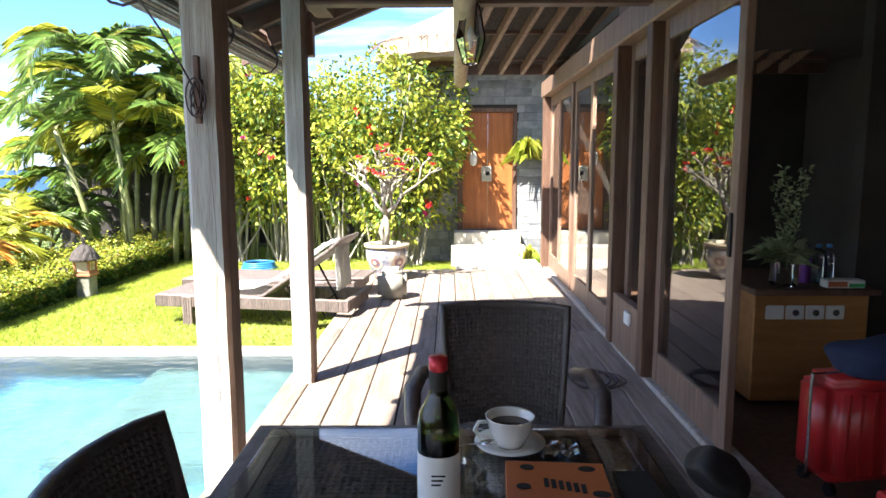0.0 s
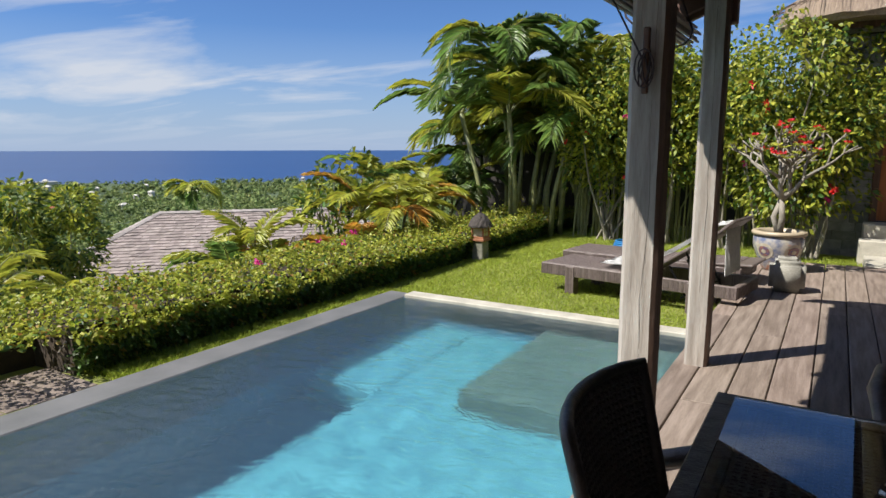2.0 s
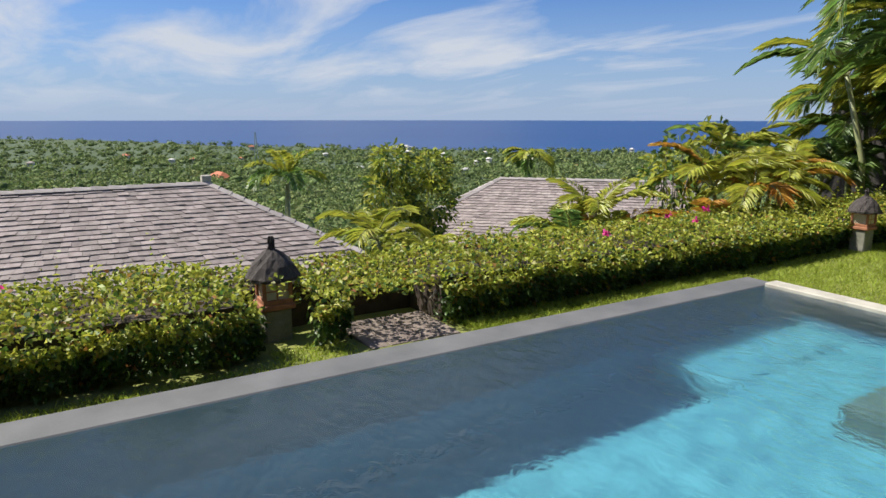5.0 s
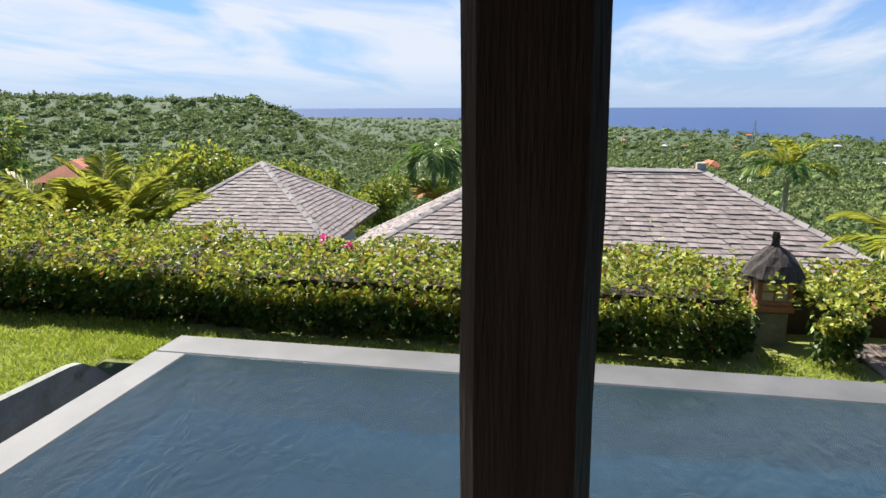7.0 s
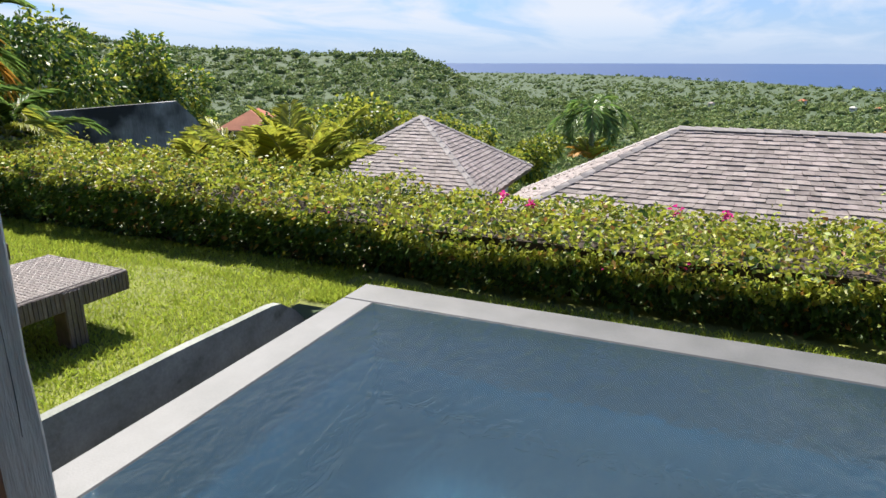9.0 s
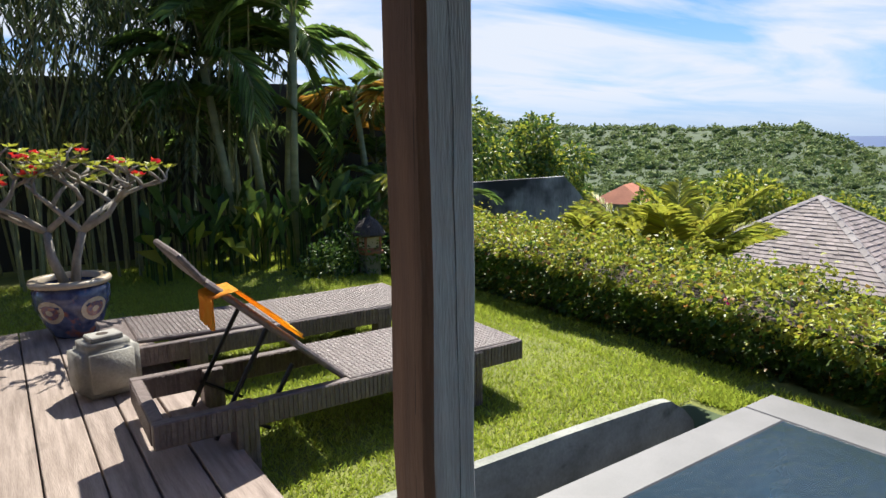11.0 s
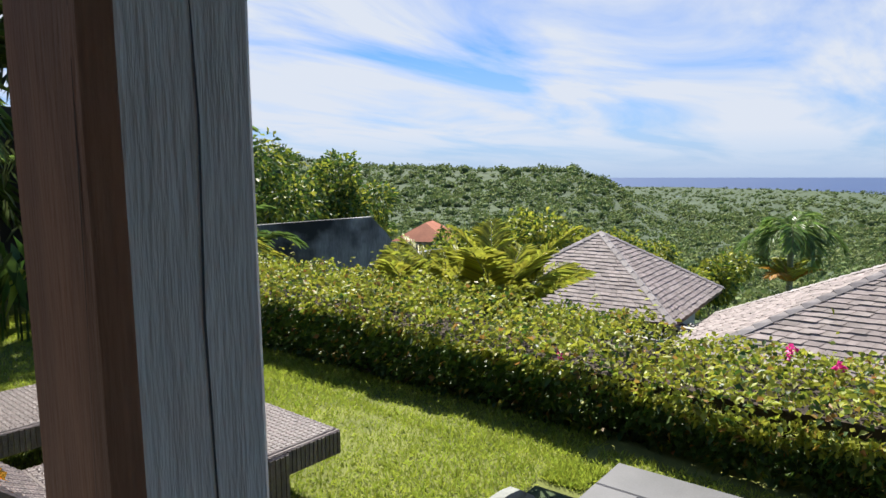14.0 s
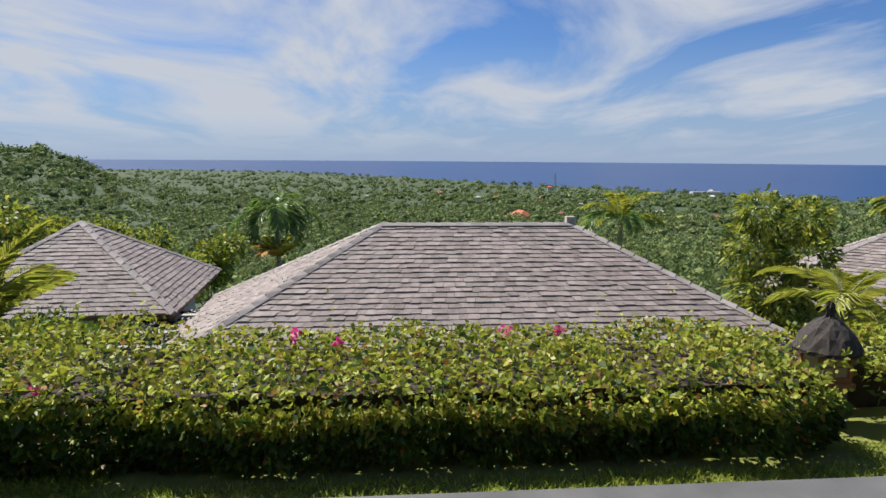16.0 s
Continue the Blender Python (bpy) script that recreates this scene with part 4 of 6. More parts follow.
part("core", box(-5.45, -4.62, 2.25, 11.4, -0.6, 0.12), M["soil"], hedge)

# flowers on the hedge
FL = [(-5.10, -2.05, 0.30), (-4.75, -2.39, 0.05), (-5.05, -0.84, 0.31), (-4.95, -1.80, 0.29), (-4.52, -0.75, 0.12), (-4.55, -1.2, 0.02), (-4.8, 4.9, 0.36), (-4.9, 5.6, 0.36), (-4.6, 3.9, 0.3), (-4.7, 5.2, 0.3), (-5.0, -0.55, .33), (-4.55, -3.2, .2)]
for k, c in enumerate(FL):
    m = 16
    d = RNG.normal(size=(m, 3)); d[:, 2] = np.abs(d[:, 2])
    ob = leaves("bougainvillea_flower", np.tile(np.array([[0.0, 0, 0]]), (m, 1)) + RNG.normal(size=(m, 3)) * 0.014, d, 0.038, 0.03, M["red"] if k == 1 else M["pink"])
    ob.location = c
    tagged(ob, "bright red hedge flower" if k == 1 else "magenta bougainvillea blossom on the hedge", "flower", "hedge flowers")


# ---- palms, bamboo, shrubs ----
def frond(pos, az, rise, length, sag, leaf, count=34, plane=1.0):
    """Leaflets along one arching rachis; returns positions, directions and the rachis."""
    pts = []
    h = Vector((-math.sin(az), math.cos(az), 0))
    p, e = Vector(pos), rise
    steps = 10
    for k in range(steps + 1):
        pts.append(p.copy())
        p = p + (h * math.cos(e) + Vector((0, 0, 1)) * math.sin(e)) * (length / steps)
        e -= sag / steps
    P, D, N, Ls = [], [], [], []
    side = Vector((0, 0, 1)).cross(h)
    for k in range(count):
        t = 0.14 + 0.86 * k / count
        f = t * steps
        i = min(int(f), steps - 1)
        q = pts[i].lerp(pts[i + 1], f - i)
        tang = (pts[i + 1] - pts[i]).normalized()
        nrm = side.cross(tang)
        for s in (-1, 1):
            P.append(q)
            D.append(tang * 0.75 + side * s * (0.95 - 0.45 * t) + nrm * -0.28 * plane + Vector((0, 0, -0.12)))
            N.append(nrm)
            Ls.append(leaf * math.sin(math.pi * (0.12 + 0.80 * t)) ** 0.7)
    return pts, P, D, N, Ls


def palm(name, x, y, z, trunks, fr, length, leaf, label, mats=("palm",), trunk_h=(0.6, 1.6), trunk_r=0.04, seed=1, spread=0.35, sag=1.5, rise=(0.6, 1.35), width=0.022, count=38, droop=0.32):
    r = random.Random(seed)
    t = thing(name, pose(x, y, z), label, "palm")
    limbs = []
    bins = {m: ([], [], [], []) for m in mats}
    rach = []
    for _ in range(trunks):
        bx, by, h = r.uniform(-spread, spread), r.uniform(-spread, spread), r.uniform(*trunk_h)
        lx, ly = bx * 1.5 + r.uniform(-.15, .15), by * 1.5 + r.uniform(-.15, .15)
        limbs.append(([(bx, by, -0.3), (bx * 1.1, by * 1.1, h * 0.4), (lx, ly, h)], [trunk_r * 1.2, trunk_r, trunk_r * 0.8]))
        for k in range(fr):
            az = 2 * math.pi * k / fr + r.uniform(-.5, .5)
            m = r.choice(mats)
            pts, P, D, N, L = frond((lx, ly, h), az, r.uniform(*rise), length * r.uniform(0.7, 1.15), sag * r.uniform(0.7, 1.3), leaf, count)
            rach.append((pts[::2], [0.012, 0.010, 0.008, 0.006, 0.004, 0.002][:len(pts[::2])]))
            for a, b in zip(bins[m], (P, D, N, L)):
                a.extend(b)
    for lm in limbs:
        part("trunk", merge_tubes([lm], 8), M["cane"], t, smooth=True)
    tagged(part("rachis", merge_tubes(rach, 4), M["cane"], t), kind="stuff")
    rg = np.random.default_rng(seed)
    for m, (P, D, N, L) in bins.items():
        if P:
            leaves("leaflet", np.array([tuple(p) for p in P]), np.array([tuple(p) for p in D]), np.array(L), width, M[m], t, droop=droop, rng=rg, flat=np.array([tuple(p) for p in N]))
    return t


palm("areca_palm", -5.0, 10.6, LZ, 13, 7, 1.7, 0.42, "tall green areca palm clump at the lawn's corner", ("palm", "palm", "palm_y"), (1.2, 3.0), 0.045, 2, 0.8, 2.1, (0.7, 1.45), 0.019, 46, 0.34)
palm("areca_palm", -6.0, 11.6, LZ, 8, 7, 1.6, 0.42, "tall green areca palm clump behind the hedge", ("palm", "palm_y"), (0.8, 2.2), 0.045, 3, 0.7, 2.1, (0.7, 1.45), 0.019, 46, 0.34)
palm("areca_palm", -3.9, 11.4, LZ, 8, 6, 1.5, 0.40, "green areca palm clump behind the shrubs", ("palm",), (1.0, 2.2), 0.045, 4, 0.5, 1.8)
palm("yellow_palm", -6.3, 8.2, -0.6, 6, 7, 1.1, 0.32, "yellow and orange palm below the hedge", ("palm_y", "palm_y", "palm_o"), (0.5, 1.0), 0.03, 5, 0.6)
palm("yellow_palm", -6.8, 9.6, -0.6, 6, 7, 1.1, 0.34, "yellow-green palm clump below the hedge", ("palm_y", "palm"), (0.6, 1.3), 0.03, 6, 0.7)
palm("yellow_palm", -6.4, 6.4, -0.7, 3, 6, 1.0, 0.30, "young yellow palm rising over the hedge", ("palm_y", "palm_o"), (0.4, 0.8), 0.03, 7, 0.5)
palm("fan_palm", -6.5, 4.9, -0.8, 3, 6, 0.85, 0.26, "small green palm rising over the hedge", ("palm_y", "palm"), (0.5, 0.8), 0.03, 8, 0.4)
palm("fan_palm", -6.9, 3.4, -0.9, 3, 6, 0.9, 0.26, "small green palm behind the hedge", ("palm_y",), (0.4, 0.8), 0.03, 9, 0.5)
palm("fan_palm", -6.4, -4.8, -0.60, 4, 7, 1.1, 0.36, "bright green palm rising behind the hedge", ("palm_y",), (0.25, 0.5), 0.03, 10, 0.5, 0.8, (0.85, 1.4), 0.026, 46, 0.3)
palm("fan_palm", -6.9, -6.0, -0.7, 3, 6, 0.9, 0.34, "bright green palm beside the concrete wall", ("palm_y",), (0.3, 0.5), 0.03, 11, 0.4, 0.8, (0.85, 1.4), 0.026, 46, 0.3)
palm("areca_palm", -3.6, -8.8, LZ, 8, 6, 1.35, 0.40, "dark areca palm clump with ringed trunks", ("palm", "palm"), (1.2, 2.9), 0.05, 12, 0.85, 2.0, (0.6, 1.4), 0.022, 42, 0.35)
palm("areca_palm", -5.3, -9.0, LZ, 6, 6, 1.2, 0.36, "areca palm with yellowing drooping fronds", ("palm", "palm_o", "palm"), (0.9, 2.1), 0.045, 13, 0.5, 2.1, (0.5, 1.35), 0.02, 42, 0.35)
palm("areca_palm", -5.5, -8.5, -0.4, 4, 6, 0.9, 0.34, "green palm at the hedge's end", ("palm", "palm_y"), (0.5, 1.2), 0.045, 16, 0.5, 2.0)
# coconut palms down the slope
palm("coconut_palm", -29, -6.1, -6.2, 1, 13, 2.2, 0.6, "dark coconut palm on the slope", ("palm",), (5.2, 5.3), 0.13, 14, 0.1, 2.2, (0.2, 1.2), 0.09, 34, 0.3)
palm("yellow_palm", -28.5, -6.0, -6.4, 1, 9, 1.5, 0.5, "yellow young palm on the slope", ("palm_y", "palm_o"), (3.2, 3.5), 0.12, 15, 0.1, 1.2, (0.9, 1.4), 0.09, 34, 0.3)
palm("coconut_palm", -26, 7.5, -6.2, 1, 13, 2.2, 0.62, "yellow-green coconut palm behind the shingle roof", ("palm_y", "palm"), (4.9, 5.0), 0.12, 17, 0.1, 1.6, (0.5, 1.4), 0.085, 34, 0.3)
palm("coconut_palm", -29.0, 22.3, -5.6, 1, 12, 1.7, 0.55, "green coconut palm beyond the roofs", ("palm", "palm_y"), (4.6, 4.8), 0.13, 18, 0.1, 2.0, (0.2, 1.2), 0.09, 34, 0.3)


def shrub(name, x, y, z, blobs, nleaf, length, width, label, mats, seed, stems=8, category="shrub", gap=0.1):
    """A leafy shrub: forking stems, and leaves on the shells of several uneven lobes."""
    r = np.random.default_rng(seed)
    t = thing(name, pose(x, y, z), label, category)
    limbs = []
    for k in range(stems):
        b = blobs[k % len(blobs)]
        q = np.array(b[:3]) + r.normal(size=3) * b[3] * 0.3
        s = np.array([r.normal() * 0.12, r.normal() * 0.12, -0.1])
        mid = s * 0.5 + q * 0.5 + r.normal(size=3) * 0.08
        limbs.append(([tuple(s), tuple(mid), tuple(q)], [0.022, 0.015, 0.006]))
    part("stem", merge_tubes(limbs, 6), M["bark"], t)
    vol = np.array([b[3] ** 2 for b in blobs]); vol = vol / vol.sum()
    pick = r.choice(len(blobs), nleaf, p=vol)
    d = r.normal(size=(nleaf, 3)); d /= np.linalg.norm(d, axis=1, keepdims=True)
    B = np.array(blobs)
    rad = B[pick, 3] * (1 - 0.55 * r.random(nleaf) ** 2.2)
    lump = np.array([noise.noise((a * 2.3 + p, b * 2.3, c * 2.3)) for (a, b, c), p in zip(d, pick * 3.7)])
    pos = B[pick, :3] + d * (rad * (1 + 0.45 * lump))[:, None]
    ok = lump > -gap * 3
    pos, d = pos[ok], d[ok]
    dirs = d + r.normal(size=d.shape) * 0.7
    w = r.random(len(pos))
    edge = np.linspace(0, 1, len(mats) + 1)
    for k, m in enumerate(mats):
        s = (w >= edge[k]) & (w < edge[k + 1])
        leaves("leaf", pos[s], dirs[s], length, width, M[m], t, rng=r)
    return t, pos


rb = np.random.default_rng(21)
# the hibiscus thicket along the back of the north lawn
for k, (x, h) in enumerate(((-3.3, 2.5), (-2.55, 2.8), (-1.75, 2.7), (-1.0, 2.75), (-0.55, 2.1))):
    blobs = [(rb.normal() * 0.25, rb.normal() * 0.2, h * f, 0.52 * (1.1 - 0.3 * abs(f - 0.7))) for f in (0.42, 0.55, 0.68, 0.8, 0.92)] + [(rb.normal() * 0.4, rb.normal() * 0.25, h * rb.uniform(0.4, 0.95), 0.36) for _ in range(5)]
    t, pos = shrub("hibiscus_bush", x, 9.9 if x < -1.2 else 9.55, LZ, blobs, 7500, 0.085, 0.05, "tall leafy hibiscus bush with red flowers", ("leaf", "leaf_new", "leaf_new"), 30 + k, 12)
    front = pos[pos[:, 1] < -0.15]
    for q in front[rb.choice(len(front), 5)]:
        m = 9
        ob = leaves("flower", np.tile(q + np.array([0, -0.06, 0]), (m, 1)), rb.normal(size=(m, 3)) + np.array([0, -1.2, 0]), 0.06, 0.05, M["red"] if rb.random() < .75 else M["pink"], t)
# slim bamboo canes along the back
bb = thing("bamboo_screen", pose(0, 10.25, LZ), "row of slim bamboo canes behind the lawn", "bamboo", kind="stuff")
limbs = []
for _ in range(150):
    x = rb.uniform(-3.9, -0.35); h = rb.uniform(0.9, 2.2)
    limbs.append(([(x, rb.normal() * .12, -.1), (x + rb.normal() * .05, rb.normal() * .12, h * .5), (x + rb.normal() * .14, rb.normal() * .12, h)], [0.014, 0.012, 0.008]))
tagged(part("cane", merge_tubes(limbs, 5), M["cane"], bb), kind="stuff")
# the wall's own near-black colour gives the deep shade behind the leaves
tagged(part("garden_wall", box(-7.5, -0.82, 12.4, 12.6, -0.6, 1.6), M["dark"]), "concrete boundary wall coloured dark for the shade behind the plants", "wall", kind="structure")

# plumeria and leafy tree behind the hedge
shrub("plumeria_bush", -6.9, 7.4, -0.6, [(0, 0, 1.25, .35), (.4, .3, 1.5, .3), (-.3, .4, 1.1, .35), (.3, -.4, 1.0, .35)], 1300, 0.15, 0.06, "open pale green plumeria bush behind the hedge", ("leaf_new", "leaf"), 41, 10, gap=0.0)
shrub("leafy_tree", -17, 8.4, -4.9, [(0, 0, 2.8, .9), (.2, .6, 3.8, .7), (-.2, -.5, 4.0, .7), (0, .8, 4.7, .5), (.2, -.6, 4.9, .5), (0, 0, 2.0, .9)], 6500, 0.24, 0.08, "bright green leafy tree with upright stems below the hedge", ("leaf_new", "leaf", "leaf_new"), 42, 12, "tree")
for k, (x, y, z, s) in enumerate(((-24, -15.5, -4.6, 1.6), (-25.5, -13.2, -4.6, 1.3), (-30, -13.5, -5.4, 1.5), (-27, -10.5, -5.6, 1.2), (-31, -9.5, -5.6, 1.3), (-26, -3.2, -6.0, 1.2), (-23.5, -17.0, -4.4, 1.3))):
    shrub("slope_tree", x, y, z, [(rb.normal() * .6 * s, rb.normal() * .6 * s, s * rb.uniform(1.1, 2.3), s * .55) for _ in range(8)], 5000, 0.26, 0.13, "yellow-green leafy tree behind the pavilion roof", ("leaf_new", "leaf", "leaf_new"), 50 + k, 10, "tree", gap=.2)
for k, (x, y, z, s) in enumerate(((-10.5, -16.5, -2.0, 1.35), (-12.5, -18, -2.5, 1.3), (-8.3, -15.5, -1.6, 1.1), (-14.5, -17.6, -2.3, 1.3), (-15.6, -17.2, -2.6, 1.2))):
    shrub("garden_tree", x, y, z, [(rb.normal() * .6 * s, rb.normal() * .6 * s, s * rb.uniform(1.2, 3.0), s * .5) for _ in range(10)], 6500, 0.20, 0.09, "dense green tree behind the concrete wall", ("leaf", "leaf", "leaf_new"), 60 + k, 10, "tree", gap=.15)
for k in range(46):
    y = -15 + k * 0.85 + rb.normal() * .4
    x = -9.5 - rb.random() * 6 if not (-8 < y < 9) else -7.6 - rb.random() * 2.0
    shrub("slope_bush", x, y, -1.9 - 0.12 * (-x - 6), [(rb.normal() * .3, rb.normal() * .4, rb.uniform(.2, .7), .45) for _ in range(5)], 900, 0.13, 0.07, "green bush on the slope under the hedge", ("leaf", "leaf_new", "leaf"), 80 + k, 4, gap=.1)

# bamboo hanging over the south lawn
sb = thing("bamboo_clump", pose(-0.9, -8.9, LZ), "dark weeping bamboo with long hanging leaves", "bamboo")
limbs = []
P, D = [], []
for _ in range(120):
    x, y = rb.uniform(-2.2, 2.2), rb.uniform(-0.7, 0.7)
    h = rb.uniform(2.4, 3.6)
    tip = (x + rb.normal() * .5, y + rb.uniform(-.2, 1.1), h)
    limbs.append(([(x, y, -.1), (x + rb.normal() * .1, y, h * .5), tip], [0.016, 0.014, 0.006]))
for _ in range(1100):
    x, y, z = rb.uniform(-2.5, 2.4), rb.uniform(-0.9, 1.0), 1.3 + 2.9 * rb.random() ** 0.7
    q = np.array([x, y, z]); dirn = np.array([rb.normal() * .3, rb.normal() * .3, -0.6])
    for k in range(16):
        q = q + dirn * 0.045
        P.append(q + rb.normal(size=3) * 0.015); D.append((rb.normal() * .5, rb.normal() * .5, -0.75))
tagged(part("cane", merge_tubes(limbs, 5), M["cane"], sb), kind="stuff")
leaves("leaf", np.array(P), np.array(D), 0.17, 0.026, M["bamboo_leaf"], sb, droop=0.3)
# heliconia at the lawn's south edge
he = thing("heliconia", pose(-3.0, -8.0, LZ), "upright broad-leaved heliconia clump", "plant")
P = np.stack([rb.uniform(-1.4, 1.1, 190), rb.uniform(-.35, .45, 190), rb.uniform(0.15, 0.75, 190)], 1)
D = rb.normal(size=(190, 3)) * .38; D[:, 2] = 1
leaves("leaf", P, D, 0.46, 0.105, M["leaf"], he, droop=.25)
leaves("leaf", P[:40] + np.array([0.05, .25, 0]), D[:40] * np.array([1.6, 1.2, .8]), 0.42, 0.10, M["leaf_new"], he, droop=.3)
part("stem", merge_tubes([([(a, b, -.1), (a, b, c)], [.012, .008]) for a, b, c in P[::2]], 5), M["leaf"], he)["kind"] = "stuff"
shrub("round_shrub", -3.75, -7.1, LZ, [(0, 0, .2, .30), (.35, .1, .15, .25), (-.3, 0, .15, .25)], 2600, 0.045, 0.03, "small dark clipped round shrub on the lawn", ("leaf", "leaf"), 77, 6)
# shade under the palms is put into this wall's colour
tagged(part("boundary_wall", box(-6.6, 4.7, -10.3, -10.1, -0.8, 2.1), M["dark"]), "concrete boundary wall coloured dark for the shade behind the palms", "wall", kind="structure")

# stained concrete wall beyond the hedge's end
bm = bmesh.new()
prof = [(Vector((-6.0, -10.75)), 0.50), (Vector((-7.07, -9.78)), 0.53), (Vector((-8.42, -8.55)), 0.64), (Vector((-8.60, -8.39)), 0.38), (Vector((-8.75, -8.26)), 0.07), (Vector((-8.80, -8.21)), 0.03), (Vector((-9.29, -7.77)), 0.10), (Vector((-9.34, -7.72)), 0.07), (Vector((-9.58, -7.51)), -0.41), (Vector((-9.9, -7.22)), -0.8)]
nrm2 = Vector((-0.65, -0.75)) * 0.16
f, b = [], []
for p, z in prof:
    f.append((bm.verts.new((*p, z)), bm.verts.new((*p, -3.2))))
    q = p + nrm2
    b.append((bm.verts.new((*q, z)), bm.verts.new((*q, -3.2))))
for k in range(len(prof) - 1):
    bm.faces.new((f[k][0], f[k + 1][0], f[k + 1][1], f[k][1]))
    bm.faces.new((b[k][1], b[k + 1][1], b[k + 1][0], b[k][0]))
    bm.faces.new((f[k][0], b[k][0], b[k + 1][0], f[k + 1][0]))
bm.faces.new((f[0][0], f[0][1], b[0][1], b[0][0])); bm.faces.new((f[-1][0], b[-1][0], b[-1][1], f[-1][1]))
tagged(part("concrete_wall", bm, M["concrete"]), "black-stained concrete wall with a sloping end beyond the hedge", "wall", kind="structure")


# ---- shingled roofs ----
def shingles(c0, c1, d0, d1, row=0.21, w=0.24, rng=None, thick=0.03):
    """Courses over a slope whose lower edge is c0-c1 and upper edge d0-d1."""
    c0, c1, d0, d1 = map(lambda q: np.array(q, float), (c0, c1, d0, d1))
    up = ((d0 + d1) / 2 - (c0 + c1) / 2)
    along = (c1 - c0) / np.linalg.norm(c1 - c0)
    upv = up - along * (up @ along)
    L = np.linalg.norm(upv); upv = upv / L
    nrm = np.cross(along, upv)
    V, F = [], []
    rows_n = int(L / row)
    for i in range(rows_n):
        t0 = i / rows_n; t1 = (i + 1.25) / rows_n
        a = c0 + (d0 - c0) * t0; b = c1 + (d1 - c1) * t0
        a2 = c0 + (d0 - c0) * min(t1, 1); b2 = c1 + (d1 - c1) * min(t1, 1)
        n_ = max(1, int(np.linalg.norm(b - a) / w))
        jit = rng.uniform(-.25, .25, n_ + 1); jit[0] = jit[-1] = 0
        s = (np.arange(n_ + 1) + jit) / n_
        for k in range(n_):
            g = 0.004 / max(w, .01)
            p, q = a + (b - a) * (s[k] + g / n_), a + (b - a) * (s[k + 1] - g / n_)
            p2, q2 = a2 + (b2 - a2) * s[k], a2 + (b2 - a2) * s[k + 1]
            off = nrm * (thick + rng.uniform(-.006, .012)); dn = -upv * rng.uniform(0, .03)
            o = len(V)
            V += [p + off + dn, q + off + dn, q2 + nrm * .008, p2 + nrm * .008, p + dn - nrm * .01, q + dn - nrm * .01]
            F += [(o, o + 1, o + 2, o + 3), (o + 4, o + 5, o + 1, o)]
    return V, F


def hip_house(name, m, ridge, a, drop, label, seed, nparts=0, row=0.155, w=0.21):
    """ridge: half length of the ridge along local x; a: run of the slopes; drop: height."""
    t = thing(name, m, label, "house")
    rg = np.random.default_rng(seed)
    e = ridge + a
    C = [(-e, -a, -drop), (e, -a, -drop), (e, a, -drop), (-e, a, -drop)]
    R0, R1 = (-ridge, 0, 0), (ridge, 0, 0)
    slopes = [(C[0], C[1], R0, R1), (C[2], C[3], R1, R0), (C[1], C[2], R1, R1), (C[3], C[0], R0, R0)]
    rf = link("roof", [C[0], C[1], C[2], C[3], (-ridge, 0, -.02), (ridge, 0, -.02)], [(0, 1, 5, 4), (2, 3, 4, 5), (1, 2, 5), (3, 0, 4), (3, 2, 1, 0)], M["brownwood"], t)
    for k, s in enumerate(slopes):
        V, F = shingles(*s, row=row, w=w, rng=rg)
        tagged(link("shingles", V, F, M["shingle"], rf), kind="stuff")
    hips = [(C[0], R0), (C[1], R1), (C[2], R1), (C[3], R0)] + ([(R0, R1)] if ridge > 0.1 else [])
    for p, q in hips:
        p, q = Vector(p), Vector(q)
        bm = bmesh.new()
        steps = max(3, int((q - p).length / 0.32))
        side = (q - p).cross(Vector((0, 0, 1))).normalized() * 0.11
        for k in range(steps):
            u0, u1 = p.lerp(q, k / steps), p.lerp(q, min(1, (k + 1.2) / steps))
            lift0, lift1 = Vector((0, 0, .075)), Vector((0, 0, .05))
            v = [bm.verts.new(c) for c in (u0 - side + Vector((0, 0, .0)), u0 + lift0, u0 + side, u1 - side, u1 + lift1, u1 + side)]
            bm.faces.new((v[0], v[1], v[4], v[3])); bm.faces.new((v[1], v[2], v[5], v[4])); bm.faces.new((v[0], v[2], v[1]))
        tagged(part("hip_cap", bm, M["hip"], rf), kind="stuff")
    part("wall", box(-e + .7, e - .7, -a + .7, a - .7, -drop - 2.6, -drop - .05), M["render"], t)
    part("fascia", box(-e + .03, e - .03, -a + .03, a - .03, -drop - .14, -drop - .02), M["brownwood"], t)
    return t


hip_house("shingle_house", pose(-15.9, 0.54, -0.2, 0, 0, 90), 2.18, 5.0, 2.65, "house below with a weathered grey wood-shingle hip roof", 1)
hip_house("shingle_pavilion", pose(-20.1, -9.95, -0.53, 0, 0, 4), 0.0, 3.1, 1.95, "small open pavilion with a pyramid wood-shingle roof", 2)
hip_house("shingle_house", pose(-17.2, 15.35, -0.85, 0, 0, 47), 2.94, 3.3, 1.75, "neighbouring house with a pale wood-shingle hip roof", 3)
part("chimney_stub", box(-.1, .1, -.1, .1, -.1, .14, .01), M["limestone"]).location = (-16.0, 2.7, -.15)
tagged(bpy.data.objects["chimney_stub"], "small pale finial block at the roof ridge's end", "finial")
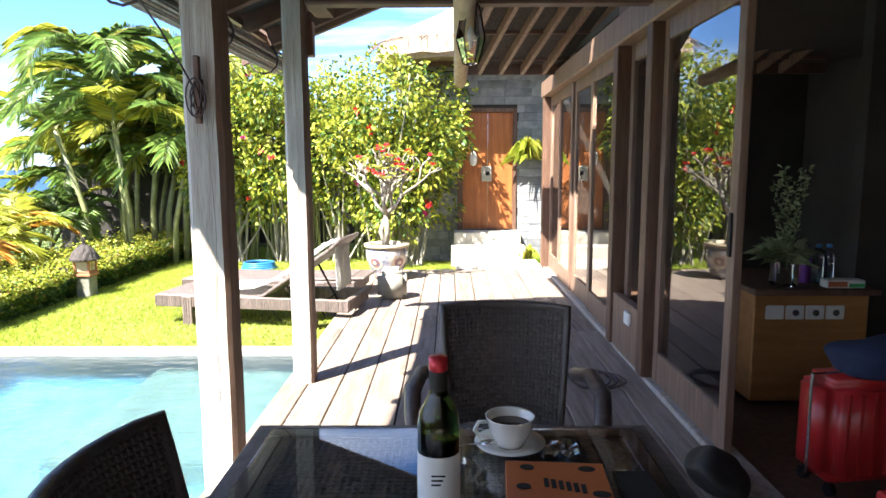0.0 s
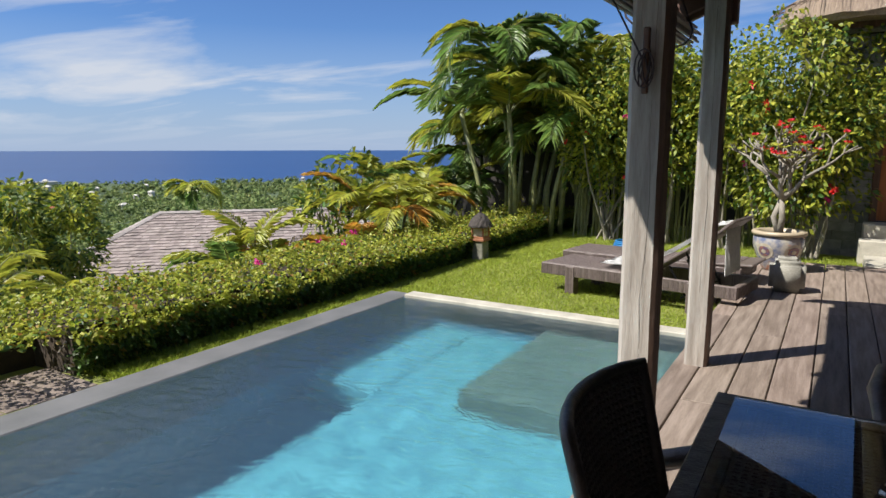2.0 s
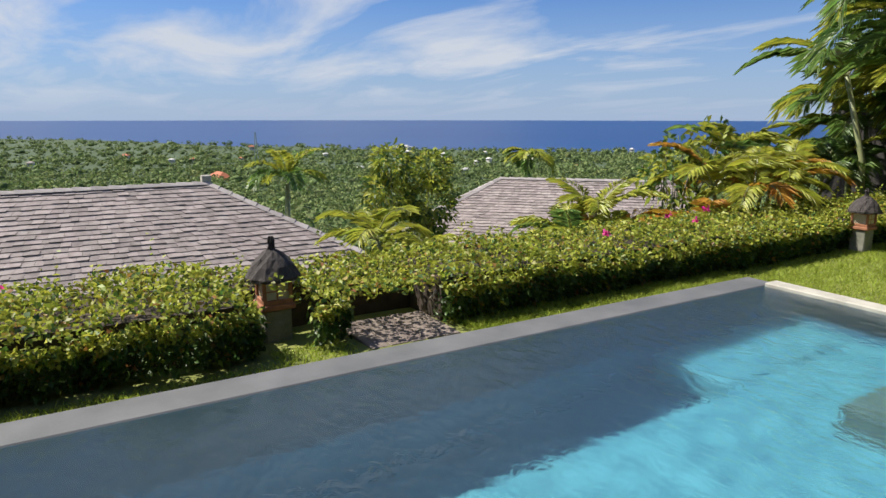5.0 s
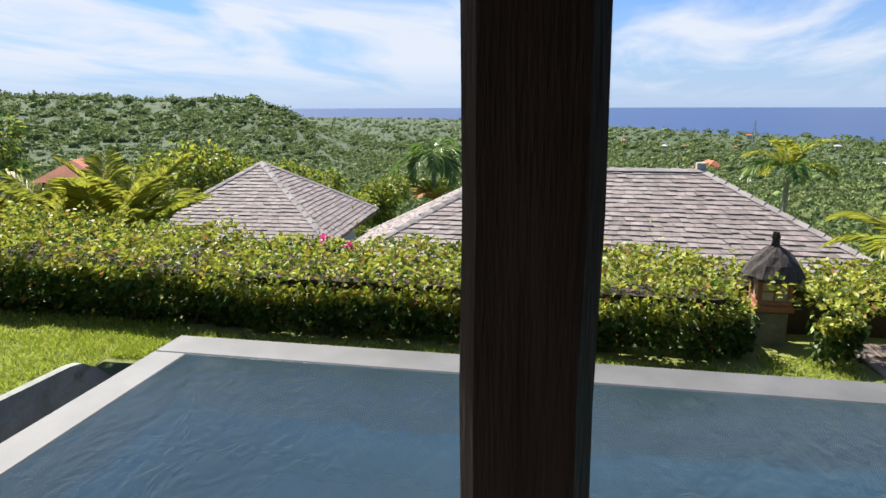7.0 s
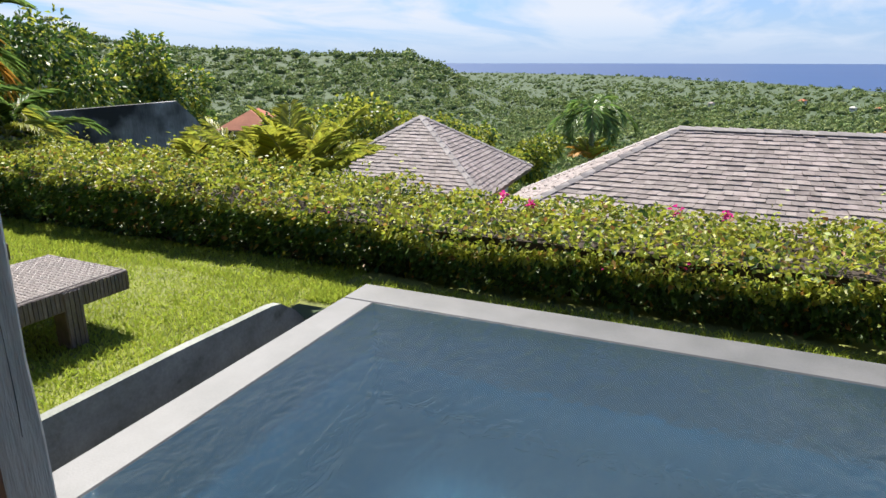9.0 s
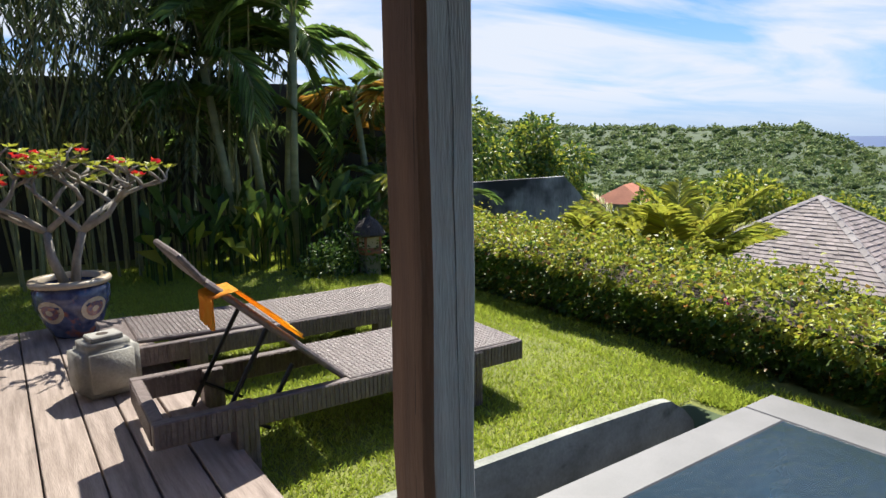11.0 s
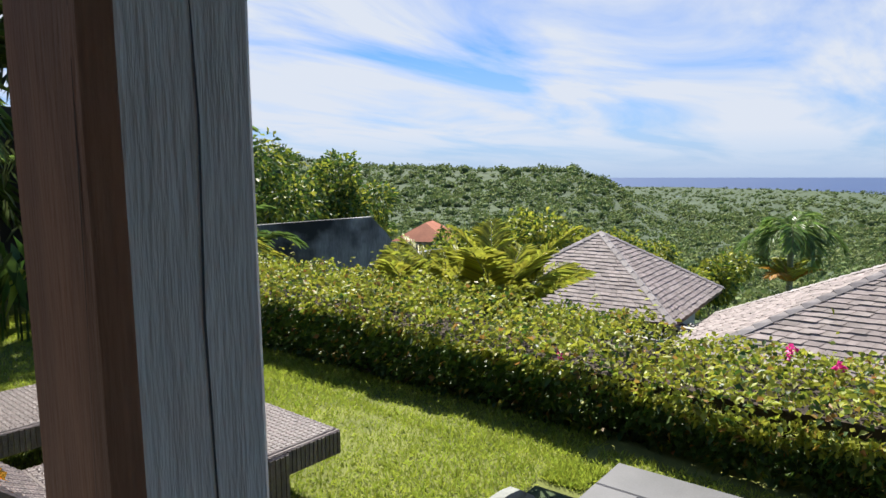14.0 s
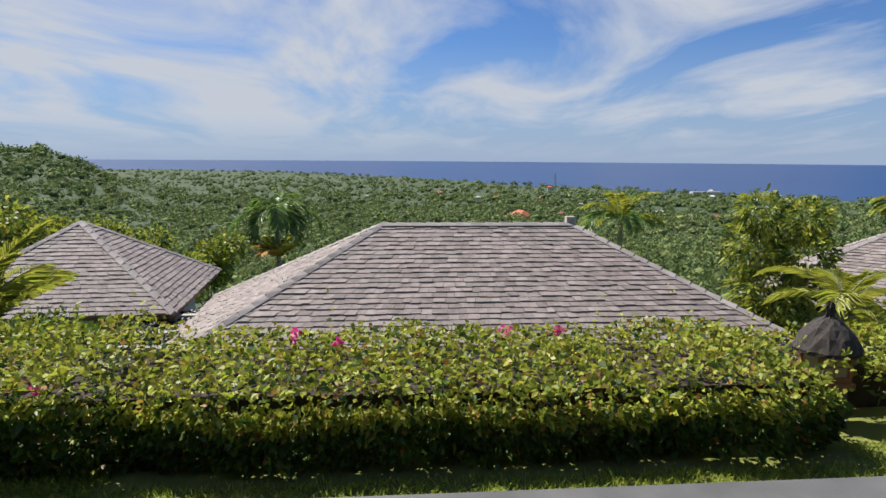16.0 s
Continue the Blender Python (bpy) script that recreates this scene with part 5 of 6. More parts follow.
# pebble bed and ledges beside the pavilion
pbx = thing("pebble_roof", pose(-16.5, -6.2, -2.75), "flat roof with dark pebbles and pale ledges", "roof")
part("slab", box(-2.2, 1.2, -1.6, 1.6, -.5, 0), M["concrete"], pbx)
pv = bmesh.new()
bmesh.ops.create_icosphere(pv, subdivisions=1, radius=1)
pt = [[v.index for v in f.verts] for f in pv.faces]
nv = len(pv.verts); pco = np.array([v.co[:] for v in pv.verts]); pv.free()
V, F = [], []
for k in range(300):
    r = wr.uniform(.06, .13)
    c = np.array([wr.uniform(-1.9, .9), wr.uniform(-1.4, 1.4), .05])
    F += [[i + len(V) for i in f] for f in pt]
    V += [tuple(q) for q in pco * np.array([r, r, r * .7]) + c]
tagged(link("pebbles", V, F, M["black"], pbx), "dark round pebbles", kind="stuff")
part("ledge", box(-1.2, -1.0, -1.5, 1.5, 0, .16), M["limestone"], pbx)
part("ledge", box(.4, .6, -1.5, 1.5, 0, .16), M["limestone"], pbx)


# far buildings
def small_house(x, y, z, s, roofmat, label, rot=0, wall="render"):
    t = thing("far_house", pose(x, y, z, 0, 0, rot), label, "house", "distant houses")
    part("wall", box(-s, s, -s * .7, s * .7, -s, s * .5), M[wall], t)
    rr_ = [(-s * 1.2, -s * .95, s * .5), (s * 1.2, -s * .95, s * .5), (s * 1.2, s * .95, s * .5), (-s * 1.2, s * .95, s * .5), (-s * .5, 0, s * 1.05), (s * .5, 0, s * 1.05)]
    link("roof", rr_, [(0, 1, 5, 4), (2, 3, 4, 5), (1, 2, 5), (3, 0, 4), (3, 2, 1, 0)], M[roofmat], t)
    for k in (-.5, 0.1, .55):
        part("window", box(s * k, s * k + s * .25, -s * .7 - .02, -s * .7 + .02, -s * .3, s * .2), M["dark"], t)
    return t


small_house(-25.9, -21.6, -2.6, 1.5, "tile_red", "house with an orange terracotta tile roof", 25, "concrete")
small_house(-31, -25.5, -3.6, 1.3, "tile_red", "house with a brown tile roof behind the wall", 60)
small_house(-38, -29, -4.2, 1.2, "shingle", "house with a grey roof among trees", 20)
small_house(-230, 47, -22.5, 5.0, "tile_red", "far house with a bright terracotta roof", 10)
hr = random.Random(12)
for k in range(30):
    az = hr.uniform(36, 92); d = hr.uniform(230, 640)
    x, y = at_polar(az, d)
    z = land_height(az, d)
    s = (0.5 + d * 0.0022) * hr.uniform(.7, 1.3)
    small_house(x, y, z + s * 1.3, s, hr.choice(("tile_red", "render", "tile_red", "shingle")), "tiny far house among the coastal woods", hr.uniform(0, 90))
for az, d, s in ((136.5, 150, 2.6), (144, 175, 2.2), (147.5, 185, 2.6), (151, 190, 2.2), (141, 130, 1.6)):
    x, y = at_polar(az, d)
    small_house(x, y, land_height(az, d) + s * .7, s, "shingle", "pale villa on the wooded hilltop", 20)
# lattice mast
mt = thing("radio_mast", pose(-385, 100, -30), "thin distant steel lattice mast", "mast")
for sx_, sy_ in ((-1, -1), (1, -1), (1, 1), (-1, 1)):
    part("leg", tube([(sx_ * 1.3, sy_ * 1.3, 0), (sx_ * .2, sy_ * .2, 22)], .16, 4), M["steel"], mt)
# long pale building by the coast
tagged(part("coast_hotel", box(-520, -514, 250, 275, -28, -25.5), M["render"]), "long white building by the coast", "building")


# ---- garden things ----
def lantern(x, y, s, label, z=LZ - 0.06):
    t = thing("garden_lantern", pose(x, y, z), label, "lantern", "garden lanterns")
    part("pedestal", box(-.12 * s, .12 * s, -.12 * s, .12 * s, 0, .36 * s, .012), M["lanternstone"], t)
    part("base", box(-.15 * s, .15 * s, -.15 * s, .15 * s, .36 * s, .41 * s, .006), M["terracotta"], t)
    hd_ = box(-.13 * s, .13 * s, -.13 * s, .13 * s, .41 * s, .45 * s, .004)
    box(-.13 * s, .13 * s, -.13 * s, .13 * s, .60 * s, .65 * s, .004, hd_)
    for a in (-1, 1):
        for b in (-1, 1):
            box(a * .13 * s - a * .03 * s, a * .13 * s, b * .13 * s - b * .03 * s, b * .13 * s, .45 * s, .60 * s, 0, hd_)
    bmesh.ops.recalc_face_normals(hd_, faces=hd_.faces[:])
    hd_ = part("head", hd_, M["terracotta"], t)
    part("pane", box(-.108 * s, .108 * s, -.108 * s, .108 * s, .44 * s, .61 * s), M["pane"], hd_, "frosted lantern pane")
    for a in (-.109, .101):
        part("glazing_bar", box(a * s, (a + .008) * s, -.008 * s, .008 * s, .45 * s, .60 * s), M["terracotta"], hd_)
        part("glazing_bar", box(a * s, (a + .008) * s, -.10 * s, .10 * s, .519 * s, .531 * s), M["terracotta"], hd_)
    rw = random.Random(3)
    tab = {}
    wob = lambda k, r: tab.setdefault((k, round(r, 3)), rw.uniform(-.012, .012) * s)
    roof_ = part("thatch_cap", lathe([(.13 * s, .63 * s), (.225 * s, .62 * s), (.235 * s, .65 * s), (.18 * s, .75 * s), (.13 * s, .81 * s), (.075 * s, .86 * s), (.03 * s, .885 * s), (.018 * s, .93 * s), (.03 * s, .96 * s), (.012 * s, 1.0 * s), (0.001, 1.0 * s)], 22, None, wob), M["thatch_dark"], t, "shaggy dark palm-fibre cap")
    n_ = 260
    a = RNG.uniform(0, 2 * math.pi, n_); r_ = RNG.uniform(.06, .21, n_) * s
    P_ = np.stack([r_ * np.cos(a), r_ * np.sin(a), (.90 * s - 1.15 * r_)], 1)
    leaves("fibre", P_, np.stack([np.cos(a), np.sin(a), -.9 + 0 * a], 1), .09 * s, .006, M["thatch_dark"], roof_, droop=.1)
    return t


lantern(-4.93, 1.06, 0.79, "thatched stone and terracotta garden lantern set in the hedge", -0.29)
lantern(-4.36, 7.65, 0.72, "small thatched stone lantern at the hedge's north end", -0.20)
lantern(-3.92, -6.98, 0.76, "small thatched stone lantern in the shade of the south lawn")

wb_ = thing("plank_cover", pose(-4.52, 1.83, -0.19), "weathered dark plank cover set in the hedge gap", "cover")
for k in range(5):
    part("plank", box(-.30, .30, -.34 + k * .137, -.34 + k * .137 + .132, -.04, .012 + .004 * (k % 2), .004), M["plank"], wb_)


def weave_panel(L, Wd, z, step, mat, name, parent, amp=0.004, x0=0.0, y0=0.0):
    """A woven sheet: interlaced strips as raised pads in one mesh."""
    V, F = [], []
    nx, ny = int(L / step), int(Wd / step)
    for i in range(nx):
        for j in range(ny):
            cx, cy = x0 + (i + .5) * L / nx, y0 + (j + .5) * Wd / ny
            ax, ay = (.5 * L / nx, .36 * Wd / ny) if (i + j) % 2 else (.36 * L / nx, .5 * Wd / ny)
            o = len(V)
            V += [(cx - ax, cy - ay, z), (cx + ax, cy - ay, z), (cx + ax, cy + ay, z), (cx - ax, cy + ay, z), (cx - ax * .5, cy - ay * .5, z + amp), (cx + ax * .5, cy - ay * .5, z + amp), (cx + ax * .5, cy + ay * .5, z + amp), (cx - ax * .5, cy + ay * .5, z + amp)]
            F += [(o, o + 1, o + 5, o + 4), (o + 1, o + 2, o + 6, o + 5), (o + 2, o + 3, o + 7, o + 6), (o + 3, o, o + 4, o + 7), (o + 4, o + 5, o + 6, o + 7)]
    return tagged(link(name, V, F, mat, parent), kind="stuff")


def ribbed(parent, x0, x1, y0, y1, z0, z1, mat, name="side_rail", rib=0.022):
    """A rail wrapped in upright wicker strands."""
    bm = box(x0, x1, y0, y1, z0, z1, .004)
    if x1 - x0 > y1 - y0:
        k = int((x1 - x0) / rib)
        for i in range(k):
            c = x0 + (i + .5) * (x1 - x0) / k
            box(c - rib * .33, c + rib * .33, y0 - .004, y1 + .004, z0 + .006, z1 - .006, 0, bm)
    else:
        k = int((y1 - y0) / rib)
        for i in range(k):
            c = y0 + (i + .5) * (y1 - y0) / k
            box(x0 - .004, x1 + .004, c - rib * .33, c + rib * .33, z0 + .006, z1 - .006, 0, bm)
    return part(name, bm, mat, parent)


def lounger(m, label, back=38.0):
    """Local x from head (0) to foot (1.9), y across, z from the feet."""
    t = thing("sun_lounger", m, label, "sun lounger", "sun loungers")
    L, Wd, h0, h1 = 1.9, .64, .20, .31
    wk = M["wickerl"]
    ribbed(t, 0, L, 0, .05, h0, h1, wk)
    ribbed(t, 0, L, Wd - .05, Wd, h0, h1, wk)
    ribbed(t, 0, .05, .05, Wd - .05, h0, h1, wk, "head_rail")
    ribbed(t, L - .05, L, .05, Wd - .05, h0, h1, wk, "foot_rail")
    for x in (.32, 1.52):
        for y in (-.008, Wd - .092):
            ribbed(t, x, x + .10, y, y + .10, 0, h1 - .01, wk, "leg")
    hx = .86
    bed = part("bed", box(hx, L - .01, .012, Wd - .012, h1 - .02, h1 + .006, .004), wk, t)
    weave_panel(L - hx - .02, Wd - .03, h1 + .005, .026, wk, "weave", bed, .004, hx + .01, .015)
    an = radians(back)
    bk = part("backrest", box(-.80, 0, .05, Wd - .05, -.028, 0, .008), wk, t)
    bk.matrix_local = Matrix.Translation((hx, 0, h1 + .01)) @ Matrix.Rotation(an, 4, "Y")
    weave_panel(.78, Wd - .12, .001, .026, wk, "weave", bk, .004, -.79, .06)
    hp_ = part("headrest", box(-.155, 0, .05, Wd - .05, -.028, 0, .008), wk, t)
    hp_.matrix_local = Matrix.Translation((hx - .80 * math.cos(an), 0, h1 + .01 + .80 * math.sin(an))) @ Matrix.Rotation(an * 1.25, 4, "Y")
    if back > 5:
        for y in (.10, Wd - .10):
            mid = (hx - .46 * math.cos(an), y, h1 + .46 * math.sin(an) - .01)
            part("strut", tube([mid, (.30, y, h0 + .02), (.26, y, h0 - .06)], .011, 6), M["black"], t)
            part("strut", tube([(.62, y, h1 + .10), (.46, y, h0 - .05), (.42, y, h0 - .02)], .011, 6), M["black"], t)
            part("strut", tube([(.30, y, h0 + .06), (.50, y, h0 - .07)], .009, 6), M["black"], t)
    return t


def place(head, foot, z, flip=False):
    """Pose of a lounger with the middle of its head and foot ends on the plan."""
    d = Vector((foot[0] - head[0], foot[1] - head[1], 0)).normalized()
    s = Vector((0, 0, 1)).cross(d)
    o = Vector((head[0], head[1], z)) - s * .32
    return Matrix(((d.x, s.x, 0, o.x), (d.y, s.y, 0, o.y), (d.z, s.z, 1, o.z), (0, 0, 0, 1)))


l1 = lounger(place((-1.09, -3.83), (-2.94, -3.78), -.12), "brown wicker sun lounger with raised back on the south lawn", 42)
l2 = lounger(place((-1.17, -4.93), (-3.02, -4.88), -.12), "flat brown wicker sun lounger behind another", 2)
l3 = lounger(place((-0.86, 6.02), (-2.76, 6.33), -.15), "brown wicker sun lounger with a white towel over its raised back", 34)
l4 = lounger(place((-0.95, 6.93), (-2.78, 7.16), -.15), "flat brown wicker sun lounger near the potted tree", 2)


def cloth(name, curve, w, mat, label, category, fold=.012, seed=1, m=None):
    """A draped sheet: runs along curve (x, z) and across y with soft folds; solid."""
    r = random.Random(seed)
    pts = [Vector((a, 0, b)) for a, b in curve]
    fine = []
    for p, q in zip(pts, pts[1:]):
        fine += [p.lerp(q, k / 5) for k in range(5)]
    fine.append(pts[-1])
    ny = 14
    bm = bmesh.new()
    g = []
    for i, p in enumerate(fine):
        rowv = []
        for j in range(ny + 1):
            y = w * j / ny
            k = fold * (math.sin(j * 1.9 + i * .25 + seed) + .6 * noise.noise((i * .35, j * .5, seed)))
            rowv.append(bm.verts.new((p.x + k * .7, y + .02 * noise.noise((i * .4, j * .3, seed + 9)), p.z + abs(k) + .004)))
        g.append(rowv)
    for i in range(len(g) - 1):
        for j in range(ny):
            bm.faces.new((g[i][j], g[i + 1][j], g[i + 1][j + 1], g[i][j + 1]))
    bmesh.ops.solidify(bm, geom=bm.faces[:], thickness=.008)
    ob = part(name, bm, mat, None, "", True)
    ob.matrix_world = m
    return tagged(ob, label, category)


# local frame of the near north lounger: towel over the back and down onto the bed
an = radians(34)
bx, bz = .86, .33
c = [(bx - .80 * math.cos(an) - .07, bz + .80 * math.sin(an) - .44), (bx - .80 * math.cos(an) - .05, bz + .80 * math.sin(an) + .0), (bx - .74 * math.cos(an), bz + .74 * math.sin(an) + .03), (bx - .2 * math.cos(an), bz + .2 * math.sin(an) + .02), (bx + .06, bz + .01), (bx + .42, bz)]
cloth("bath_towel", c, .44, M["towel"], "white towel draped over the lounger back", "towel", .014, 2, place((-0.86, 6.02), (-2.76, 6.33), -.15) @ Matrix.Translation((0, .14, .03)))
an2 = radians(42)
c = [(bx - .66 * math.cos(an2) - .10, bz + .30), (bx - .72 * math.cos(an2) - .06, bz + .66 * math.sin(an2)), (bx - .66 * math.cos(an2), bz + .67 * math.sin(an2) + .01), (bx - .28 * math.cos(an2), bz + .28 * math.sin(an2) + .012)]
cloth("beach_towel", c, .20, M["yellow"], "orange and yellow cloth hung over the lounger back", "cloth", .016, 5, place((-1.09, -3.83), (-2.94, -3.78), -.12) @ Matrix.Translation((0, .02, 0)))


def potted(x, y, s, label, seed, reach, lean, glaze="pot"):
    r = random.Random(seed)
    t = thing("potted_frangipani", pose(x, y, 0, 0, 0, seed * 40), label, "potted plant")
    pt_ = part("pot", lathe([(.0, 0), (.13 * s, 0), (.15 * s, .02 * s), (.20 * s, .12 * s), (.245 * s, .25 * s), (.25 * s, .34 * s), (.225 * s, .385 * s), (.20 * s, .385 * s), (.20 * s, .33 * s), (.0, .33 * s)], 32), M[glaze], t, "round glazed pot painted blue, rust and cream", True)
    for k in range(5):
        a = 2 * math.pi * k / 5
        for rr, zz, mt_ in ((.085, .0, "potcream"), (.055, .003, "potrust"), (.022, .006, "potcream")):
            g_ = bmesh.new()
            rim_ = []
            for j in range(18):
                u, h = rr * s * 1.15 * math.cos(j * math.pi / 9), .215 * s + rr * s * math.sin(j * math.pi / 9)
                q = (.20 + (h / s - .12) * .346 if h / s < .25 else .245 + (h / s - .25) * .055) * s + .003 + zz * s
                rim_.append(g_.verts.new((q * math.cos(a + u / (.24 * s)), q * math.sin(a + u / (.24 * s)), h)))
            c_ = g_.verts.new(((.2345 * s + .004 + zz * s) * math.cos(a), (.2345 * s + .004 + zz * s) * math.sin(a), .215 * s))
            for j in range(18):
                g_.faces.new((rim_[j], rim_[(j + 1) % 18], c_))
            part("medallion", g_, M[mt_], pt_)
    part("rim", lathe([(.215 * s, .375 * s), (.262 * s, .38 * s), (.27 * s, .40 * s), (.26 * s, .42 * s), (.20 * s, .42 * s), (.195 * s, .38 * s)], 32), M["potrim"], pt_, "sandy pot rim", True)
    part("soil", lathe([(.20 * s, .36 * s), (.08 * s, .375 * s), (.001, .375 * s)], 20), M["soil"], t)
    limbs, tips = [], []

    def grow(p, d, length, rad, depth):
        q = p + d * length
        bend = Vector((r.uniform(-1, 1), r.uniform(-1, 1), r.uniform(-.3, .5))) * length * .16
        mid = p.lerp(q, .5) + bend
        limbs.append(([p, mid, q], [rad, rad * .86, rad * .74]))
        if depth == 0:
            tips.append(q)
            return
        for k in range(r.choice((2, 3, 3)) if depth < 4 else 3):
            a = r.uniform(0, 6.28)
            nd = (d * .62 + Vector((math.cos(a), math.sin(a), r.uniform(-.02, .40))) * reach).normalized()
            grow(q, nd, length * r.uniform(.62, .86), rad * .70, depth - 1)

    for k in range(2):
        a = k * math.pi + .6
        grow(Vector((.03 * math.cos(a), .03 * math.sin(a), .36 * s)), Vector((lean * math.cos(a), lean * math.sin(a), 1)).normalized(), .40 * s, .036 * s, 4)
    part("branch", merge_tubes(limbs, 7), M["bark"], t, smooth=True)
    P_, D_, FP, FD = [], [], [], []
    for q in tips:
        if r.random() < .62:
            for k in range(6):
                P_.append(tuple(q)); a = k * 1.05 + r.random(); D_.append((math.cos(a), math.sin(a), .45))
        if r.random() < .24:
            for k in range(10):
                FP.append((q.x + r.uniform(-.02, .02), q.y + r.uniform(-.02, .02), q.z + .02)); FD.append((r.uniform(-1, 1), r.uniform(-1, 1), r.uniform(.1, 1)))
    rg = np.random.default_rng(seed)
    leaves("leaf", np.array(P_), np.array(D_), .075, .030, M["leaf_new"], t, rng=rg, droop=.1)
    if FP:
        leaves("flower", np.array(FP), np.array(FD), .05, .034, M["red"], t, rng=rg)
    return t


potted(-1.03, -5.88, 0.95, "bonsai-like desert rose with red flowers in a painted glazed pot", 3, .95, .22)
potted(-0.76, 7.75, 1.02, "bare-branched desert rose in a painted glazed pot by the lawn", 6, .55, .12, "pot_pale")


def stone_block(x, y, rot, label):
    t = thing("stone_block", pose(x, y, 0, 0, 0, rot), label, "stone block")
    bm = box(-.15, .15, -.13, .13, 0, .29, .045, None, 4)
    part("block", bm, M["block"], t, "", True)
    part("cap", box(-.085, .075, -.06, .06, .288, .318, .006), M["block"], t)
    part("hole", lathe([(.03, .3185), (.001, .3195)], 14), M["soil"], t)
    return t


stone_block(-1.05, -4.57, 12, "squared worn stone block with a small socket cap on the deck")
stone_block(-0.60, 6.62, 5, "squared worn stone block beside the sun lounger")
# coiled blue hose
bm = bmesh.new()
for k in range(4):
    tube([((.24 - .01 * k) * math.cos(j * math.pi / 12), (.20 - .01 * k) * math.sin(j * math.pi / 12), .02 + .026 * k) for j in range(25)], .014, 6, bm)
hs_ = tagged(part("garden_hose", bm, M["blue"], None, "", True), "coiled blue garden hose lying on the lawn", "hose")
hs_.location = (-2.75, 9.25, LZ)
# fern beside the steps and fern hanging on the wall
for x, y, z, s, nm in ((1.12, 9.45, 0.0, .30, "fern"), (1.16, 9.8, 1.55, .38, "hanging_fern")):
    d = RNG.normal(size=(90, 3)); d[:, 2] = np.abs(d[:, 2]) + .5
    ob = leaves(nm, np.zeros((90, 3)) + RNG.normal(size=(90, 3)) * .03, d, s, .035, M["leaf_new"], droop=.8)
    ob.location = (x, y, z)
    tagged(ob, "arching green fern beside the entrance" if z < 1 else "green fern on the wall beside the door", "fern")

# ---- dining table and things on it ----
TX0, TX1, TY0, TY1, TZ = -0.49, 0.48, 0.30, 1.605, 0.728
tb = thing("dining_table", Matrix.Identity(4), "dark woven wicker dining table with a glass top", "table")
top = part("tabletop", box(TX0, TX1, TY0, TY1, TZ - .06, TZ - .012, .008), M["wicker"], tb)
weave_panel(TX1 - TX0 - .17, TY1 - TY0 - .17, TZ - .0135, .016, M["wicker"], "weave", top, .003, TX0 + .085, TY0 + .085)
for a, b, c_, d in ((TX0, TX1, TY0, TY0 + .08), (TX0, TX1, TY1 - .08, TY1), (TX0, TX0 + .08, TY0 + .08, TY1 - .08), (TX1 - .08, TX1, TY0 + .08, TY1 - .08)):
    part("border", box(a, b, c_, d, TZ - .014, TZ - .006, .003), M["wicker"], top)
for a in (TX0 + .02, TX1 - .10):
    for b in (TY0 + .02, TY1 - .10):
        ribbed(tb, a, a + .08, b, b + .08, 0, TZ - .06, M["wicker"], "leg")
part("glass_top", box(TX0 + .045, TX1 - .045, TY0 + .045, TY1 - .045, TZ - .003, TZ + .005, .001), M["glass"], tb)
TS = TZ + .006


